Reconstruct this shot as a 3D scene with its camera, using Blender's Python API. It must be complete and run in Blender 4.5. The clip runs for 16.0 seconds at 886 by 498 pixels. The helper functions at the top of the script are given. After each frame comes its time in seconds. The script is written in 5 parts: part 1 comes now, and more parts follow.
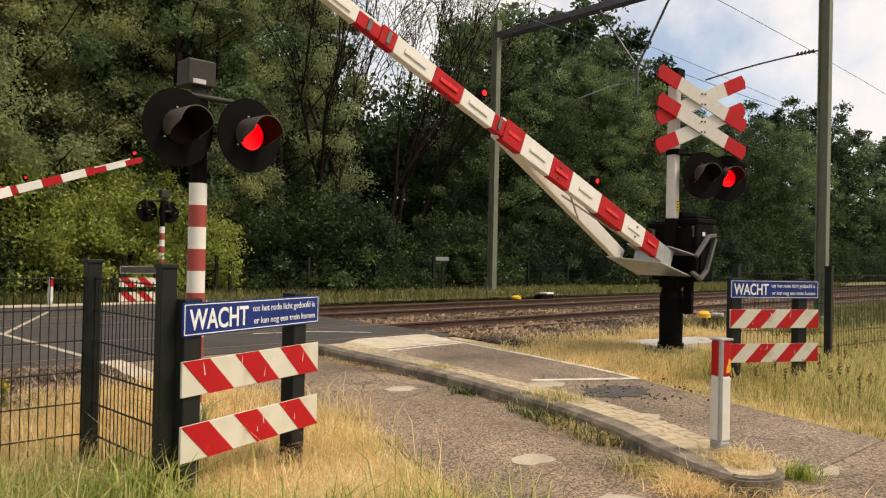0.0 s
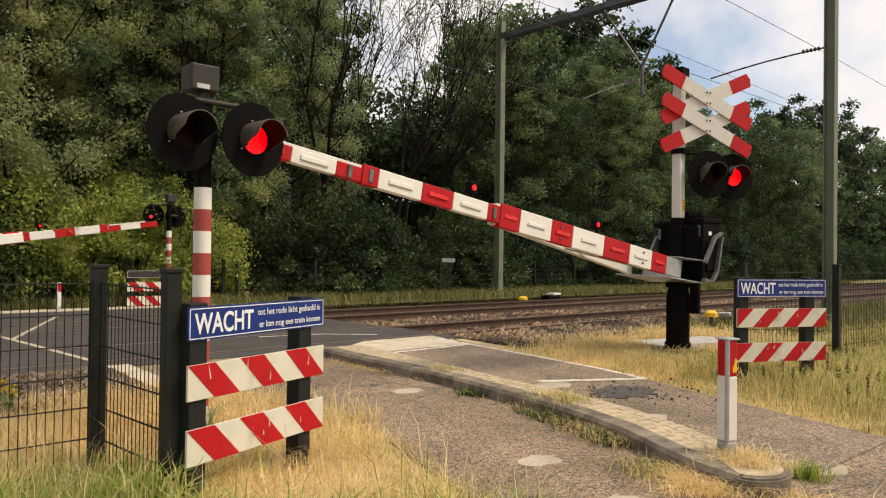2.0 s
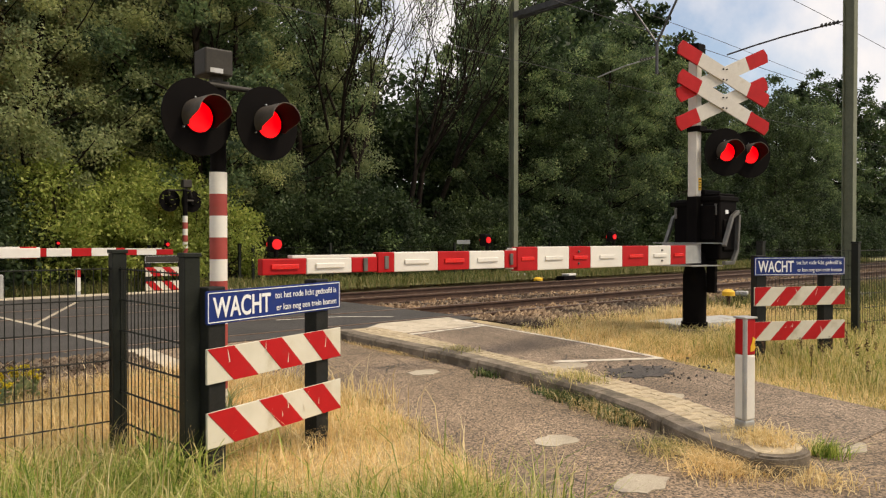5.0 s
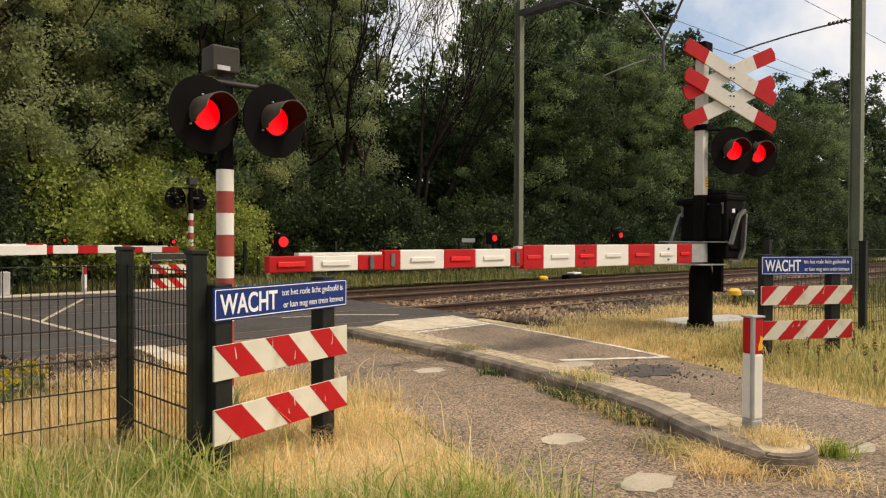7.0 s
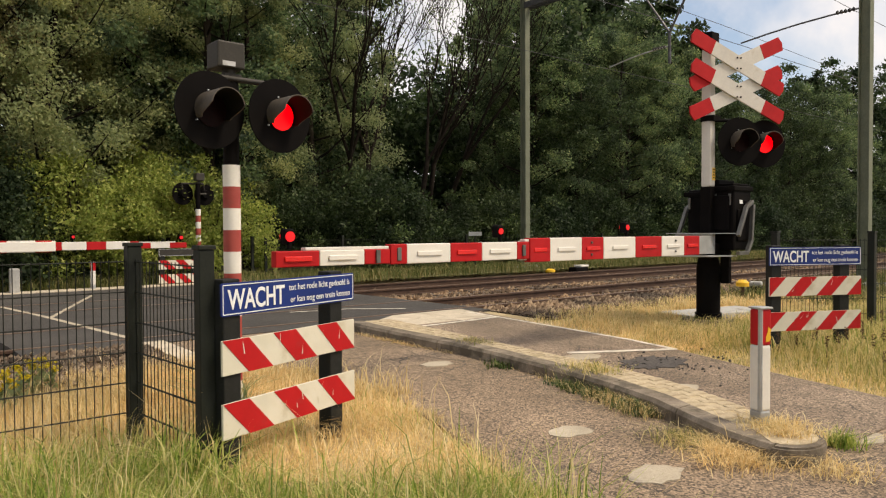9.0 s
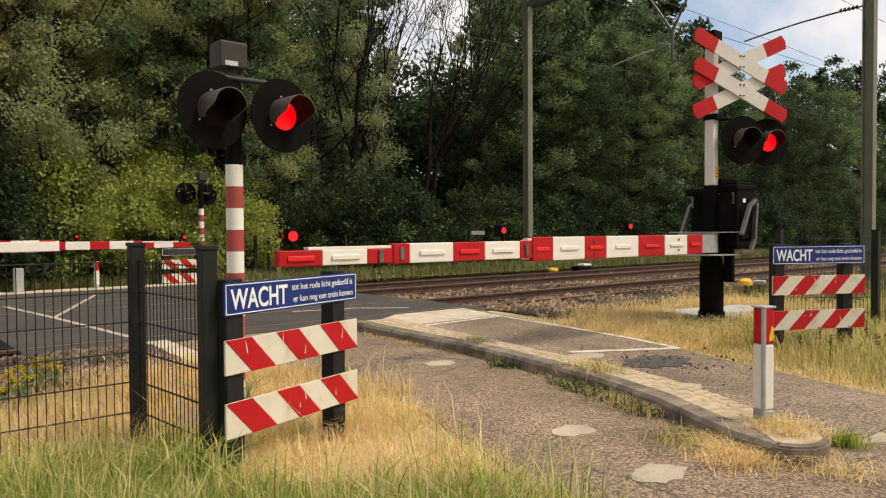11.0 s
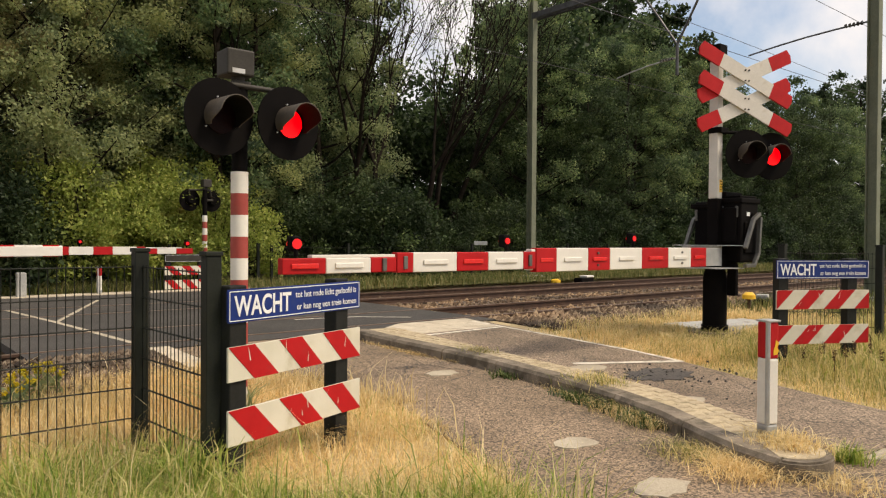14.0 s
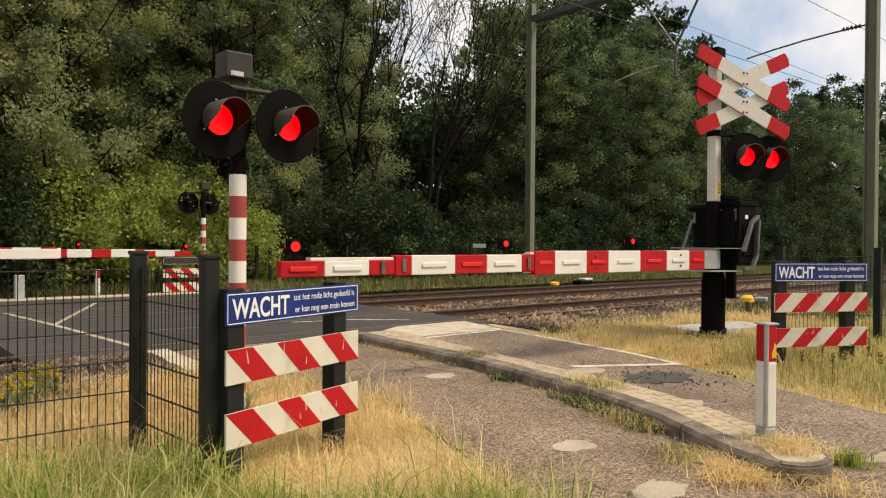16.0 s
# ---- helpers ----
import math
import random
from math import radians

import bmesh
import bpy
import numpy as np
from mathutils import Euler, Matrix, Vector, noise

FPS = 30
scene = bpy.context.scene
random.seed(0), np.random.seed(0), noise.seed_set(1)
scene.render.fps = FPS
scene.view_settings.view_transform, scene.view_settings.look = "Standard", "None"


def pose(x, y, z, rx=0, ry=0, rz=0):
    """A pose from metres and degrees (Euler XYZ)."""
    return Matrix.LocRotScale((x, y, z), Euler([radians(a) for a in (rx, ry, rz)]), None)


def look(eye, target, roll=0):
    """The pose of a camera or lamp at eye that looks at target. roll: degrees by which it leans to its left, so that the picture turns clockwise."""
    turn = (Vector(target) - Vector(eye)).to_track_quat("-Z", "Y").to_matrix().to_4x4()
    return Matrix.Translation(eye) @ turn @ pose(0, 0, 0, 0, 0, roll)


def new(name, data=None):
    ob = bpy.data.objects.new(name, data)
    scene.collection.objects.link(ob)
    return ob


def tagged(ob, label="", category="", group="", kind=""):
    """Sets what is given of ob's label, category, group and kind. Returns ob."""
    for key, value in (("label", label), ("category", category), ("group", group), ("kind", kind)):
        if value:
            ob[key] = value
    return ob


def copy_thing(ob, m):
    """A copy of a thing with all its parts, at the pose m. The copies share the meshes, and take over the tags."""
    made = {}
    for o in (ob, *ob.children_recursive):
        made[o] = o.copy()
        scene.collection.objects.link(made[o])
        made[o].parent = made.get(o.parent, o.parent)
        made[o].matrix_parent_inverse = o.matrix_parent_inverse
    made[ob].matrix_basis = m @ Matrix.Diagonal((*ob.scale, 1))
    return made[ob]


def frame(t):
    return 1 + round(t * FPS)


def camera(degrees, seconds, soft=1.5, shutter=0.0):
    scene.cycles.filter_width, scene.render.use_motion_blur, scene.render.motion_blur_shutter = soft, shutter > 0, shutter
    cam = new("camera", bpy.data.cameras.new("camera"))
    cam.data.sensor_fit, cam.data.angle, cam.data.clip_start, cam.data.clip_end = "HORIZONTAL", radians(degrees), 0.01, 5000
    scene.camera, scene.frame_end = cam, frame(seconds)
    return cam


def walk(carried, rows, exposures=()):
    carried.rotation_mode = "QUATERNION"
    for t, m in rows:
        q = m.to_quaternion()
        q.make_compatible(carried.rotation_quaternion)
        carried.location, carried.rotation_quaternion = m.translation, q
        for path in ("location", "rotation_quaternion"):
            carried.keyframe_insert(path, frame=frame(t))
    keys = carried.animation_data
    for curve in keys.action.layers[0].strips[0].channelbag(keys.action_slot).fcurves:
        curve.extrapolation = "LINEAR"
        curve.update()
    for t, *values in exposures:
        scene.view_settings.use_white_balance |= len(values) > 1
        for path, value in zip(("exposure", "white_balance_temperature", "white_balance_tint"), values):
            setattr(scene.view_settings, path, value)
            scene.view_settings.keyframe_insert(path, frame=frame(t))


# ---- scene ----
cam = camera(62.3, 16.0, soft=1.2)

# ---- camera and its path ----
PATH = (
    (0, -0.001, -0.006, 1.402, -42.722, 0.543, -1.229),
    (0.5, 0.001, -0.011, 1.402, -42.642, 0.612, -1.160),
    (1, 0.009, -0.004, 1.401, -42.427, 0.526, -1.016),
    (1.5, 0.013, -0.003, 1.403, -42.403, 0.467, -0.865),
    (2, 0.010, -0.017, 1.406, -42.201, 0.645, -0.709),
    (2.5, 0.021, -0.013, 1.404, -42.310, 0.186, -0.368),
    (3, 0.025, -0.008, 1.401, -42.861, -0.843, -0.313),
    (3.5, 0.029, -0.011, 1.402, -42.994, -1.554, -0.115),
    (4, 0.024, -0.009, 1.403, -42.357, -1.406, 0.160),
    (4.5, 0.013, -0.016, 1.404, -41.348, -0.817, 0.053),
    (7, 0.000, 0.000, 1.400, -40.700, -0.900, -0.200),
    (7.5, 0.002, -0.002, 1.396, -40.675, -1.042, -0.218),
    (8, 0.001, -0.003, 1.397, -40.576, -1.133, -0.153),
    (8.5, -0.005, -0.012, 1.399, -40.221, -1.195, 0.045),
    (9, 0.001, -0.006, 1.400, -40.165, -1.400, 0.255),
    (11.5, 0.003, -0.008, 1.403, -39.871, -1.511, 0.389),
    (12, 0.007, -0.002, 1.399, -39.777, -1.591, 0.468),
    (12.5, 0.001, -0.003, 1.398, -39.675, -1.650, 0.605),
    (13, 0.000, -0.001, 1.400, -39.449, -1.493, 0.681),
    (13.5, -0.003, 0.007, 1.400, -39.554, -1.294, 0.277),
    (14, -0.006, 0.004, 1.400, -39.750, -0.702, -0.394),
    (14.5, -0.005, 0.003, 1.401, -39.925, -0.282, -0.636),
    (15, -0.005, 0.002, 1.401, -40.028, -0.806, -0.692),
    (15.5, -0.005, 0.002, 1.398, -39.967, -0.905, -0.701),
    (16, -0.003, 0.004, 1.402, -39.849, -0.499, -0.413),
)
walk(cam, [(t, pose(x, y, z, 90 + p, r, w)) for t, x, y, z, w, p, r in PATH], [(0, 0.55, 7300, 12), (16, 0.55, 7300, 12)])

# ---- world, sun, exposure ----
SUN_ELEV, SUN_AZ = 53.0, 143.0          # degrees; azimuth clockwise from +y
world = bpy.data.worlds.new("sky")
scene.world = world
world.use_nodes = True
wn = world.node_tree.nodes
wl = world.node_tree.links
wn.clear()
w_out, w_bg = wn.new("ShaderNodeOutputWorld"), wn.new("ShaderNodeBackground")
w_sky = wn.new("ShaderNodeTexSky")
w_sky.sky_type = "NISHITA"
w_sky.sun_disc = False
w_sky.sun_elevation, w_sky.sun_rotation = radians(SUN_ELEV), radians(SUN_AZ)
w_sky.dust_density, w_sky.air_density = 2.0, 1.0
w_cloud = wn.new("ShaderNodeTexNoise")
w_cloud.inputs["Scale"].default_value = 3.4
w_cloud.inputs["Detail"].default_value = 7.0
w_cloud.inputs["Roughness"].default_value = 0.56
w_ramp = wn.new("ShaderNodeValToRGB")
w_ramp.color_ramp.elements[0].position, w_ramp.color_ramp.elements[1].position = 0.34, 0.53
w_mix = wn.new("ShaderNodeMixRGB")
w_mix.inputs["Color2"].default_value = (5.3, 5.4, 5.8, 1)
wl.new(w_cloud.outputs[0], w_ramp.inputs[0])
wl.new(w_ramp.outputs[0], w_mix.inputs[0])
wl.new(w_sky.outputs[0], w_mix.inputs[1])
wl.new(w_mix.outputs[0], w_bg.inputs[0])
w_bg.inputs[1].default_value = 0.12
wl.new(w_bg.outputs[0], w_out.inputs[0])

sun_data = bpy.data.lights.new("sun", "SUN")
sun_data.energy, sun_data.angle, sun_data.color = 2.3, radians(16), (1.0, 0.90, 0.74)
sun = new("sun", sun_data)
sa, se = radians(SUN_AZ), radians(SUN_ELEV)
sun.matrix_world = look((math.sin(sa) * math.cos(se) * 50, math.cos(sa) * math.cos(se) * 50, math.sin(se) * 50), (0, 0, 0))


# ---- materials ----
def base_mat(name):
    m = bpy.data.materials.new(name)
    m.use_nodes = True
    n, l = m.node_tree.nodes, m.node_tree.links
    return m, n, l, n["Principled BSDF"]


def noise_node(n, l, scale, detail=5.0, rough=0.6, vec=None):
    t = n.new("ShaderNodeTexNoise")
    t.inputs["Scale"].default_value, t.inputs["Detail"].default_value, t.inputs["Roughness"].default_value = scale, detail, rough
    if vec:
        l.new(vec, t.inputs["Vector"])
    return t


def ramp_node(n, l, src, stops):
    r = n.new("ShaderNodeValToRGB")
    e = r.color_ramp.elements
    while len(e) < len(stops):
        e.new(0.5)
    for k, (p, c) in zip(e, stops):
        k.position = p
        k.color = (*c, 1) if len(c) == 3 else c
    l.new(src, r.inputs[0])
    return r


def mix_node(n, l, fac, a, b, mode="MIX"):
    x = n.new("ShaderNodeMixRGB")
    x.blend_type = mode
    for i, v in enumerate((fac, a, b)):
        if hasattr(v, "links"):
            l.new(v, x.inputs[i])
        elif i == 0:
            x.inputs[0].default_value = v
        else:
            x.inputs[i].default_value = (*v, 1)
    return x


def surf(name, c1, c2, scale=6.0, rough=0.6, bump=0.15, metal=0.0, fine=60.0, dirt=None, dirt_scale=2.0, dirt_from=0.55, island=0.0, spec=0.5):
    """Two colours over a coarse noise, a fine grain, an optional dirt layer, bump."""
    m, n, l, b = base_mat(name)
    co = n.new("ShaderNodeTexCoord").outputs["Object"]
    big = noise_node(n, l, scale, 6, 0.6, co)
    r = ramp_node(n, l, big.outputs[0], [(0.35, c1), (0.65, c2)])
    col = r.outputs[0]
    small = noise_node(n, l, fine, 3, 0.7, co)
    lo, hi = (0.955, 1.03) if bump < 0.09 else (0.78, 1.15)
    g = ramp_node(n, l, small.outputs[0], [(0.3, (lo, lo, lo)), (0.7, (hi, hi, hi))])
    col = mix_node(n, l, 1.0, col, g.outputs[0], "MULTIPLY").outputs[0]
    if dirt:
        d = noise_node(n, l, dirt_scale, 8, 0.68, co)
        dr = ramp_node(n, l, d.outputs[0], [(dirt_from, (0, 0, 0)), (dirt_from + 0.14, (1, 1, 1))])
        col = mix_node(n, l, dr.outputs[0], col, dirt).outputs[0]
    if island:
        o = n.new("ShaderNodeObjectInfo")
        v = ramp_node(n, l, o.outputs["Random"], [(0, (1 - island,) * 3), (1, (1 + island,) * 3)])
        col = mix_node(n, l, 1.0, col, v.outputs[0], "MULTIPLY").outputs[0]
    l.new(col, b.inputs["Base Color"])
    b.inputs["Roughness"].default_value, b.inputs["Metallic"].default_value = rough, metal
    b.inputs["Specular IOR Level"].default_value = spec
    if bump:
        bp = n.new("ShaderNodeBump")
        bp.inputs["Strength"].default_value, bp.inputs["Distance"].default_value = bump, 0.01
        l.new(small.outputs[0], bp.inputs["Height"])
        l.new(bp.outputs[0], b.inputs["Normal"])
    return m


def asphalt_mat(name, c1, c2, crack=0.5, stone=0.4):
    m, n, l, b = base_mat(name)
    co = n.new("ShaderNodeTexCoord").outputs["Object"]
    big = noise_node(n, l, 0.9, 8, 0.62, co)
    col = ramp_node(n, l, big.outputs[0], [(0.32, c1), (0.68, c2)]).outputs[0]
    v = n.new("ShaderNodeTexVoronoi")
    v.inputs["Scale"].default_value = 85.0
    l.new(co, v.inputs["Vector"])
    bw = n.new("ShaderNodeRGBToBW")
    l.new(v.outputs["Color"], bw.inputs[0])
    sp = ramp_node(n, l, bw.outputs[0], [(0.2, (1 - stone,) * 3), (0.85, (1 + stone * 1.2, 1 + stone, 1 + stone * 0.9))])
    col = mix_node(n, l, 1.0, col, sp.outputs[0], "MULTIPLY").outputs[0]
    mid = ramp_node(n, l, noise_node(n, l, 48.0, 3, 0.8, co).outputs[0], [(0.32, (1 - stone * 0.32,) * 3), (0.68, (1 + stone * 0.34,) * 3)])
    col = mix_node(n, l, 1.0, col, mid.outputs[0], "MULTIPLY").outputs[0]
    warp = noise_node(n, l, 2.3, 6, 0.7, co)
    wv = mix_node(n, l, 0.28, (0, 0, 0), warp.outputs["Color"])
    add = n.new("ShaderNodeVectorMath")
    l.new(co, add.inputs[0])
    l.new(wv.outputs[0], add.inputs[1])
    cr = n.new("ShaderNodeTexVoronoi")
    cr.feature = "DISTANCE_TO_EDGE"
    cr.inputs["Scale"].default_value = 1.5
    l.new(add.outputs[0], cr.inputs["Vector"])
    line = ramp_node(n, l, cr.outputs["Distance"], [(0.0, (1, 1, 1)), (0.02, (0, 0, 0))])
    patchy = ramp_node(n, l, noise_node(n, l, 0.7, 3, 0.5, co).outputs[0], [(0.45, (0, 0, 0)), (0.6, (1, 1, 1))])
    fac = mix_node(n, l, 1.0, line.outputs[0], patchy.outputs[0], "MULTIPLY")
    fac2 = mix_node(n, l, 1.0, fac.outputs[0], (crack, crack, crack), "MULTIPLY")
    col = mix_node(n, l, fac2.outputs[0], col, (0.03, 0.028, 0.025)).outputs[0]
    l.new(col, b.inputs["Base Color"])
    b.inputs["Roughness"].default_value = 0.88
    bp = n.new("ShaderNodeBump")
    bp.inputs["Strength"].default_value, bp.inputs["Distance"].default_value = 0.5, 0.006
    l.new(v.outputs["Distance"], bp.inputs["Height"])
    l.new(bp.outputs[0], b.inputs["Normal"])
    return m


def leaf_mat(name, stops, glow=0.35, rough=0.55, plain=False, even=False):
    """Foliage: colour from each leaf's own random value and a slow noise; partly translucent."""
    m, n, l, b = base_mat(name)
    g = n.new("ShaderNodeNewGeometry")
    r = ramp_node(n, l, g.outputs["Random Per Island"], stops)
    co = n.new("ShaderNodeTexCoord").outputs["Object"]
    # widest ramp paints shaded hollows and sunlit sprays into the crown colour
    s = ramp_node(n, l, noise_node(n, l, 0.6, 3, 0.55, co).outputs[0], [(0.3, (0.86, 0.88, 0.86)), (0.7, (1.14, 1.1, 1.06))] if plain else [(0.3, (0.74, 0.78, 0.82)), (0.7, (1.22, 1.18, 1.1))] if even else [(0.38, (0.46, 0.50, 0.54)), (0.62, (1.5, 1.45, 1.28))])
    o = n.new("ShaderNodeObjectInfo")
    t = ramp_node(n, l, o.outputs["Random"], [(0, (1, 1, 1)), (1, (1, 1, 1))] if plain else [(0, (0.8, 0.86, 0.88)), (1, (1.3, 1.2, 1.0))])
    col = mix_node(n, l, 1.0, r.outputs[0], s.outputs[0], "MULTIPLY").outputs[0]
    col = mix_node(n, l, 1.0, col, t.outputs[0], "MULTIPLY").outputs[0]
    l.new(col, b.inputs["Base Color"])
    b.inputs["Roughness"].default_value = rough
    b.inputs["Specular IOR Level"].default_value = 0.25
    tr = n.new("ShaderNodeBsdfTranslucent")
    l.new(col, tr.inputs[0])
    mx = n.new("ShaderNodeMixShader")
    mx.inputs[0].default_value = glow
    l.new(b.outputs[0], mx.inputs[1])
    l.new(tr.outputs[0], mx.inputs[2])
    l.new(mx.outputs[0], n["Material Output"].inputs[0])
    return m


def glow_mat(name, colour, strength):
    m, n, l, b = base_mat(name)
    b.inputs["Base Color"].default_value = (*[c * 0.3 for c in colour], 1)
    b.inputs["Emission Color"].default_value = (*colour, 1)
    b.inputs["Emission Strength"].default_value = strength
    v = n.new("ShaderNodeTexVoronoi")
    v.inputs["Scale"].default_value = 120.0
    l.new(n.new("ShaderNodeTexCoord").outputs["Object"], v.inputs["Vector"])
    r = ramp_node(n, l, v.outputs["Distance"], [(0.0, colour), (0.8, tuple(c * 0.75 for c in colour))])
    l.new(r.outputs[0], b.inputs["Emission Color"])
    return m


M_ASPHALT = asphalt_mat("worn_asphalt", (0.136, 0.106, 0.073), (0.258, 0.205, 0.146), 1.0, 0.75)
M_CYCLE = asphalt_mat("cycle_path_asphalt", (0.130, 0.104, 0.076), (0.245, 0.200, 0.150), 1.0, 0.75)
M_ROAD = asphalt_mat("crossing_asphalt", (0.036, 0.034, 0.032), (0.060, 0.056, 0.052), 0.6, 0.25)
M_TAR = asphalt_mat("fresh_tar", (0.05, 0.047, 0.045), (0.085, 0.08, 0.075), 0.3, 0.5)
M_PALE = surf("pale_concrete", (0.44, 0.38, 0.29), (0.58, 0.51, 0.40), 3.0, 0.9, 0.35, 0, 70, (0.3, 0.26, 0.2), 5.0, 0.52)
M_PATCH = surf("patch_concrete", (0.35, 0.305, 0.23), (0.48, 0.42, 0.325), 3.0, 0.9, 0.35, 0, 80, (0.22, 0.19, 0.16), 6.0, 0.55)
M_TILE = surf("sandy_paver", (0.40, 0.325, 0.215), (0.55, 0.46, 0.32), 9.0, 0.9, 0.45, 0, 90, (0.31, 0.25, 0.16), 7.0, 0.48, 0.10)
M_SAND = surf("joint_sand", (0.36, 0.29, 0.18), (0.50, 0.41, 0.27), 6.0, 0.95, 0.6, 0, 60, (0.22, 0.19, 0.11), 5.0, 0.52)
M_KERB = surf("kerb_concrete", (0.15, 0.122, 0.092), (0.26, 0.216, 0.165), 5.0, 0.92, 0.5, 0, 80, (0.095, 0.078, 0.056), 4.0, 0.47, 0.1)
M_GREYCON = surf("grey_concrete", (0.34, 0.34, 0.33), (0.45, 0.45, 0.43), 3.0, 0.9, 0.3, 0, 70, (0.24, 0.22, 0.19), 3.0, 0.55)
M_SOIL = surf("dry_soil", (0.34, 0.26, 0.14), (0.50, 0.40, 0.23), 1.2, 0.95, 0.6, 0, 40, (0.20, 0.20, 0.075), 1.6, 0.56)
M_FOREST = surf("forest_floor", (0.05, 0.045, 0.025), (0.09, 0.085, 0.04), 1.2, 0.95, 0.5, 0, 30, (0.05, 0.07, 0.02), 1.6, 0.5)
M_BALLAST = surf("ballast_bed", (0.085, 0.060, 0.044), (0.145, 0.105, 0.078), 3.0, 0.95, 0.8, 0, 28, (0.10, 0.07, 0.05), 2.0, 0.5)
M_STONE = leaf_mat("ballast_stone", [(0, (0.065, 0.042, 0.030)), (0.5, (0.165, 0.115, 0.088)), (1, (0.31, 0.235, 0.182))], 0.0, 0.9)
M_RUST = surf("rusty_rail", (0.055, 0.030, 0.021), (0.10, 0.057, 0.038), 6.0, 0.7, 0.3, 0.3, 70, (0.06, 0.03, 0.02), 3.0, 0.55)
M_RAILTOP = surf("polished_rail_head", (0.17, 0.115, 0.085), (0.25, 0.185, 0.145), 8.0, 0.45, 0.05, 0.5, 90)
M_SLEEPER = surf("old_sleeper", (0.09, 0.07, 0.055), (0.15, 0.12, 0.095), 4.0, 0.9, 0.4, 0, 50)
M_WHITELINE = surf("worn_road_paint", (0.60, 0.55, 0.46), (0.72, 0.67, 0.58), 6.0, 0.8, 0.2, 0, 90, (0.24, 0.21, 0.18), 7.0, 0.49)
M_CREAM = surf("weathered_white_paint", (0.57, 0.545, 0.445), (0.64, 0.615, 0.52), 4.0, 0.5, 0.03, 0, 140, (0.47, 0.43, 0.32), 3.0, 0.58)
M_RED = surf("traffic_red_paint", (0.37, 0.007, 0.010), (0.45, 0.010, 0.014), 4.0, 0.55, 0.04, 0, 60, (0.34, 0.022, 0.022), 5.0, 0.62, 0.0, 0.22)
M_REDFADE = surf("faded_red_paint", (0.29, 0.040, 0.032), (0.36, 0.058, 0.046), 4.0, 0.6, 0.08, 0, 60, (0.28, 0.07, 0.05), 5.0, 0.55)
M_BOOMWHITE = surf("boom_white_enamel", (0.68, 0.66, 0.61), (0.74, 0.72, 0.665), 3.0, 0.4, 0.02, 0, 50, (0.66, 0.62, 0.55), 5.0, 0.62)
M_CROSSWHITE = surf("cross_white_enamel", (0.53, 0.51, 0.47), (0.60, 0.575, 0.53), 3.0, 0.5, 0.03, 0, 50, (0.5, 0.46, 0.40), 5.0, 0.6)
M_BLUE = surf("sign_blue", (0.004, 0.020, 0.135), (0.006, 0.027, 0.17), 3.0, 0.5, 0.02, 0, 60, (0.016, 0.035, 0.14), 6.0, 0.64, 0.0, 0.3)
M_LETTER = surf("sign_white", (0.72, 0.74, 0.76), (0.80, 0.82, 0.84), 3.0, 0.4, 0.0, 0, 60)
M_BLACKPOST = surf("black_plastic_post", (0.010, 0.011, 0.010), (0.018, 0.019, 0.018), 4.0, 0.6, 0.1, 0, 60, (0.035, 0.034, 0.028), 3.0, 0.6, 0.0, 0.2)
M_FENCE = surf("dark_green_coating", (0.007, 0.009, 0.007), (0.014, 0.017, 0.013), 4.0, 0.55, 0.1, 0, 60, (0.032, 0.031, 0.024), 3.0, 0.6, 0.0, 0.25)
M_BLACK = surf("matt_black_paint", (0.0035, 0.003, 0.003), (0.006, 0.005, 0.005), 4.0, 0.75, 0.05, 0, 60, (0.010, 0.0085, 0.0075), 3.0, 0.62, 0.0, 0.1)
M_HOOD = surf("dusty_black_hood", (0.05, 0.04, 0.03), (0.085, 0.068, 0.052), 5.0, 0.6, 0.1, 0, 60)
M_BOXGREY = surf("dark_grey_box", (0.026, 0.024, 0.020), (0.040, 0.036, 0.031), 4.0, 0.6, 0.1, 0, 60, (0.06, 0.055, 0.045), 3.0, 0.62, 0.0, 0.3)
# near-black tone for the inside of the hoods
M_LINING = surf("black_hood_lining", (0.008, 0.007, 0.007), (0.014, 0.012, 0.011), 6.0, 0.7, 0.05, 0, 60, spec=0.1)
M_GALV = surf("galvanised_steel", (0.36, 0.37, 0.37), (0.48, 0.49, 0.49), 6.0, 0.5, 0.06, 0.6, 70, (0.3, 0.29, 0.27), 3.0, 0.55)
M_ARM = surf("dull_steel_arm", (0.10, 0.10, 0.094), (0.16, 0.16, 0.15), 6.0, 0.5, 0.06, 0.5, 70)
M_OLIVE = surf("grey_green_mast_paint", (0.115, 0.13, 0.088), (0.155, 0.17, 0.12), 2.0, 0.7, 0.1, 0, 40, (0.20, 0.15, 0.09), 1.5, 0.6)
M_WIRE = surf("dark_wire", (0.06, 0.06, 0.065), (0.1, 0.1, 0.105), 5.0, 0.5, 0.0, 0.5, 60)
M_LENS_OFF = surf("unlit_red_lens", (0.006, 0.0015, 0.0015), (0.011, 0.002, 0.002), 60.0, 0.45, 0.1, 0, 160)
M_GLOW = glow_mat("lit_red_lens", (1.0, 0.0, 0.004), 1.5)
M_LED = glow_mat("boom_lamp_red", (1.0, 0.005, 0.012), 0.6)
M_REFLECT = surf("red_reflector", (0.62, 0.01, 0.012), (0.72, 0.02, 0.02), 20.0, 0.25, 0.0, 0, 90)
M_YELLOW = surf("yellow_plastic", (0.72, 0.42, 0.02), (0.82, 0.50, 0.03), 5.0, 0.5, 0.05, 0, 60, (0.5, 0.3, 0.05), 4.0, 0.6)
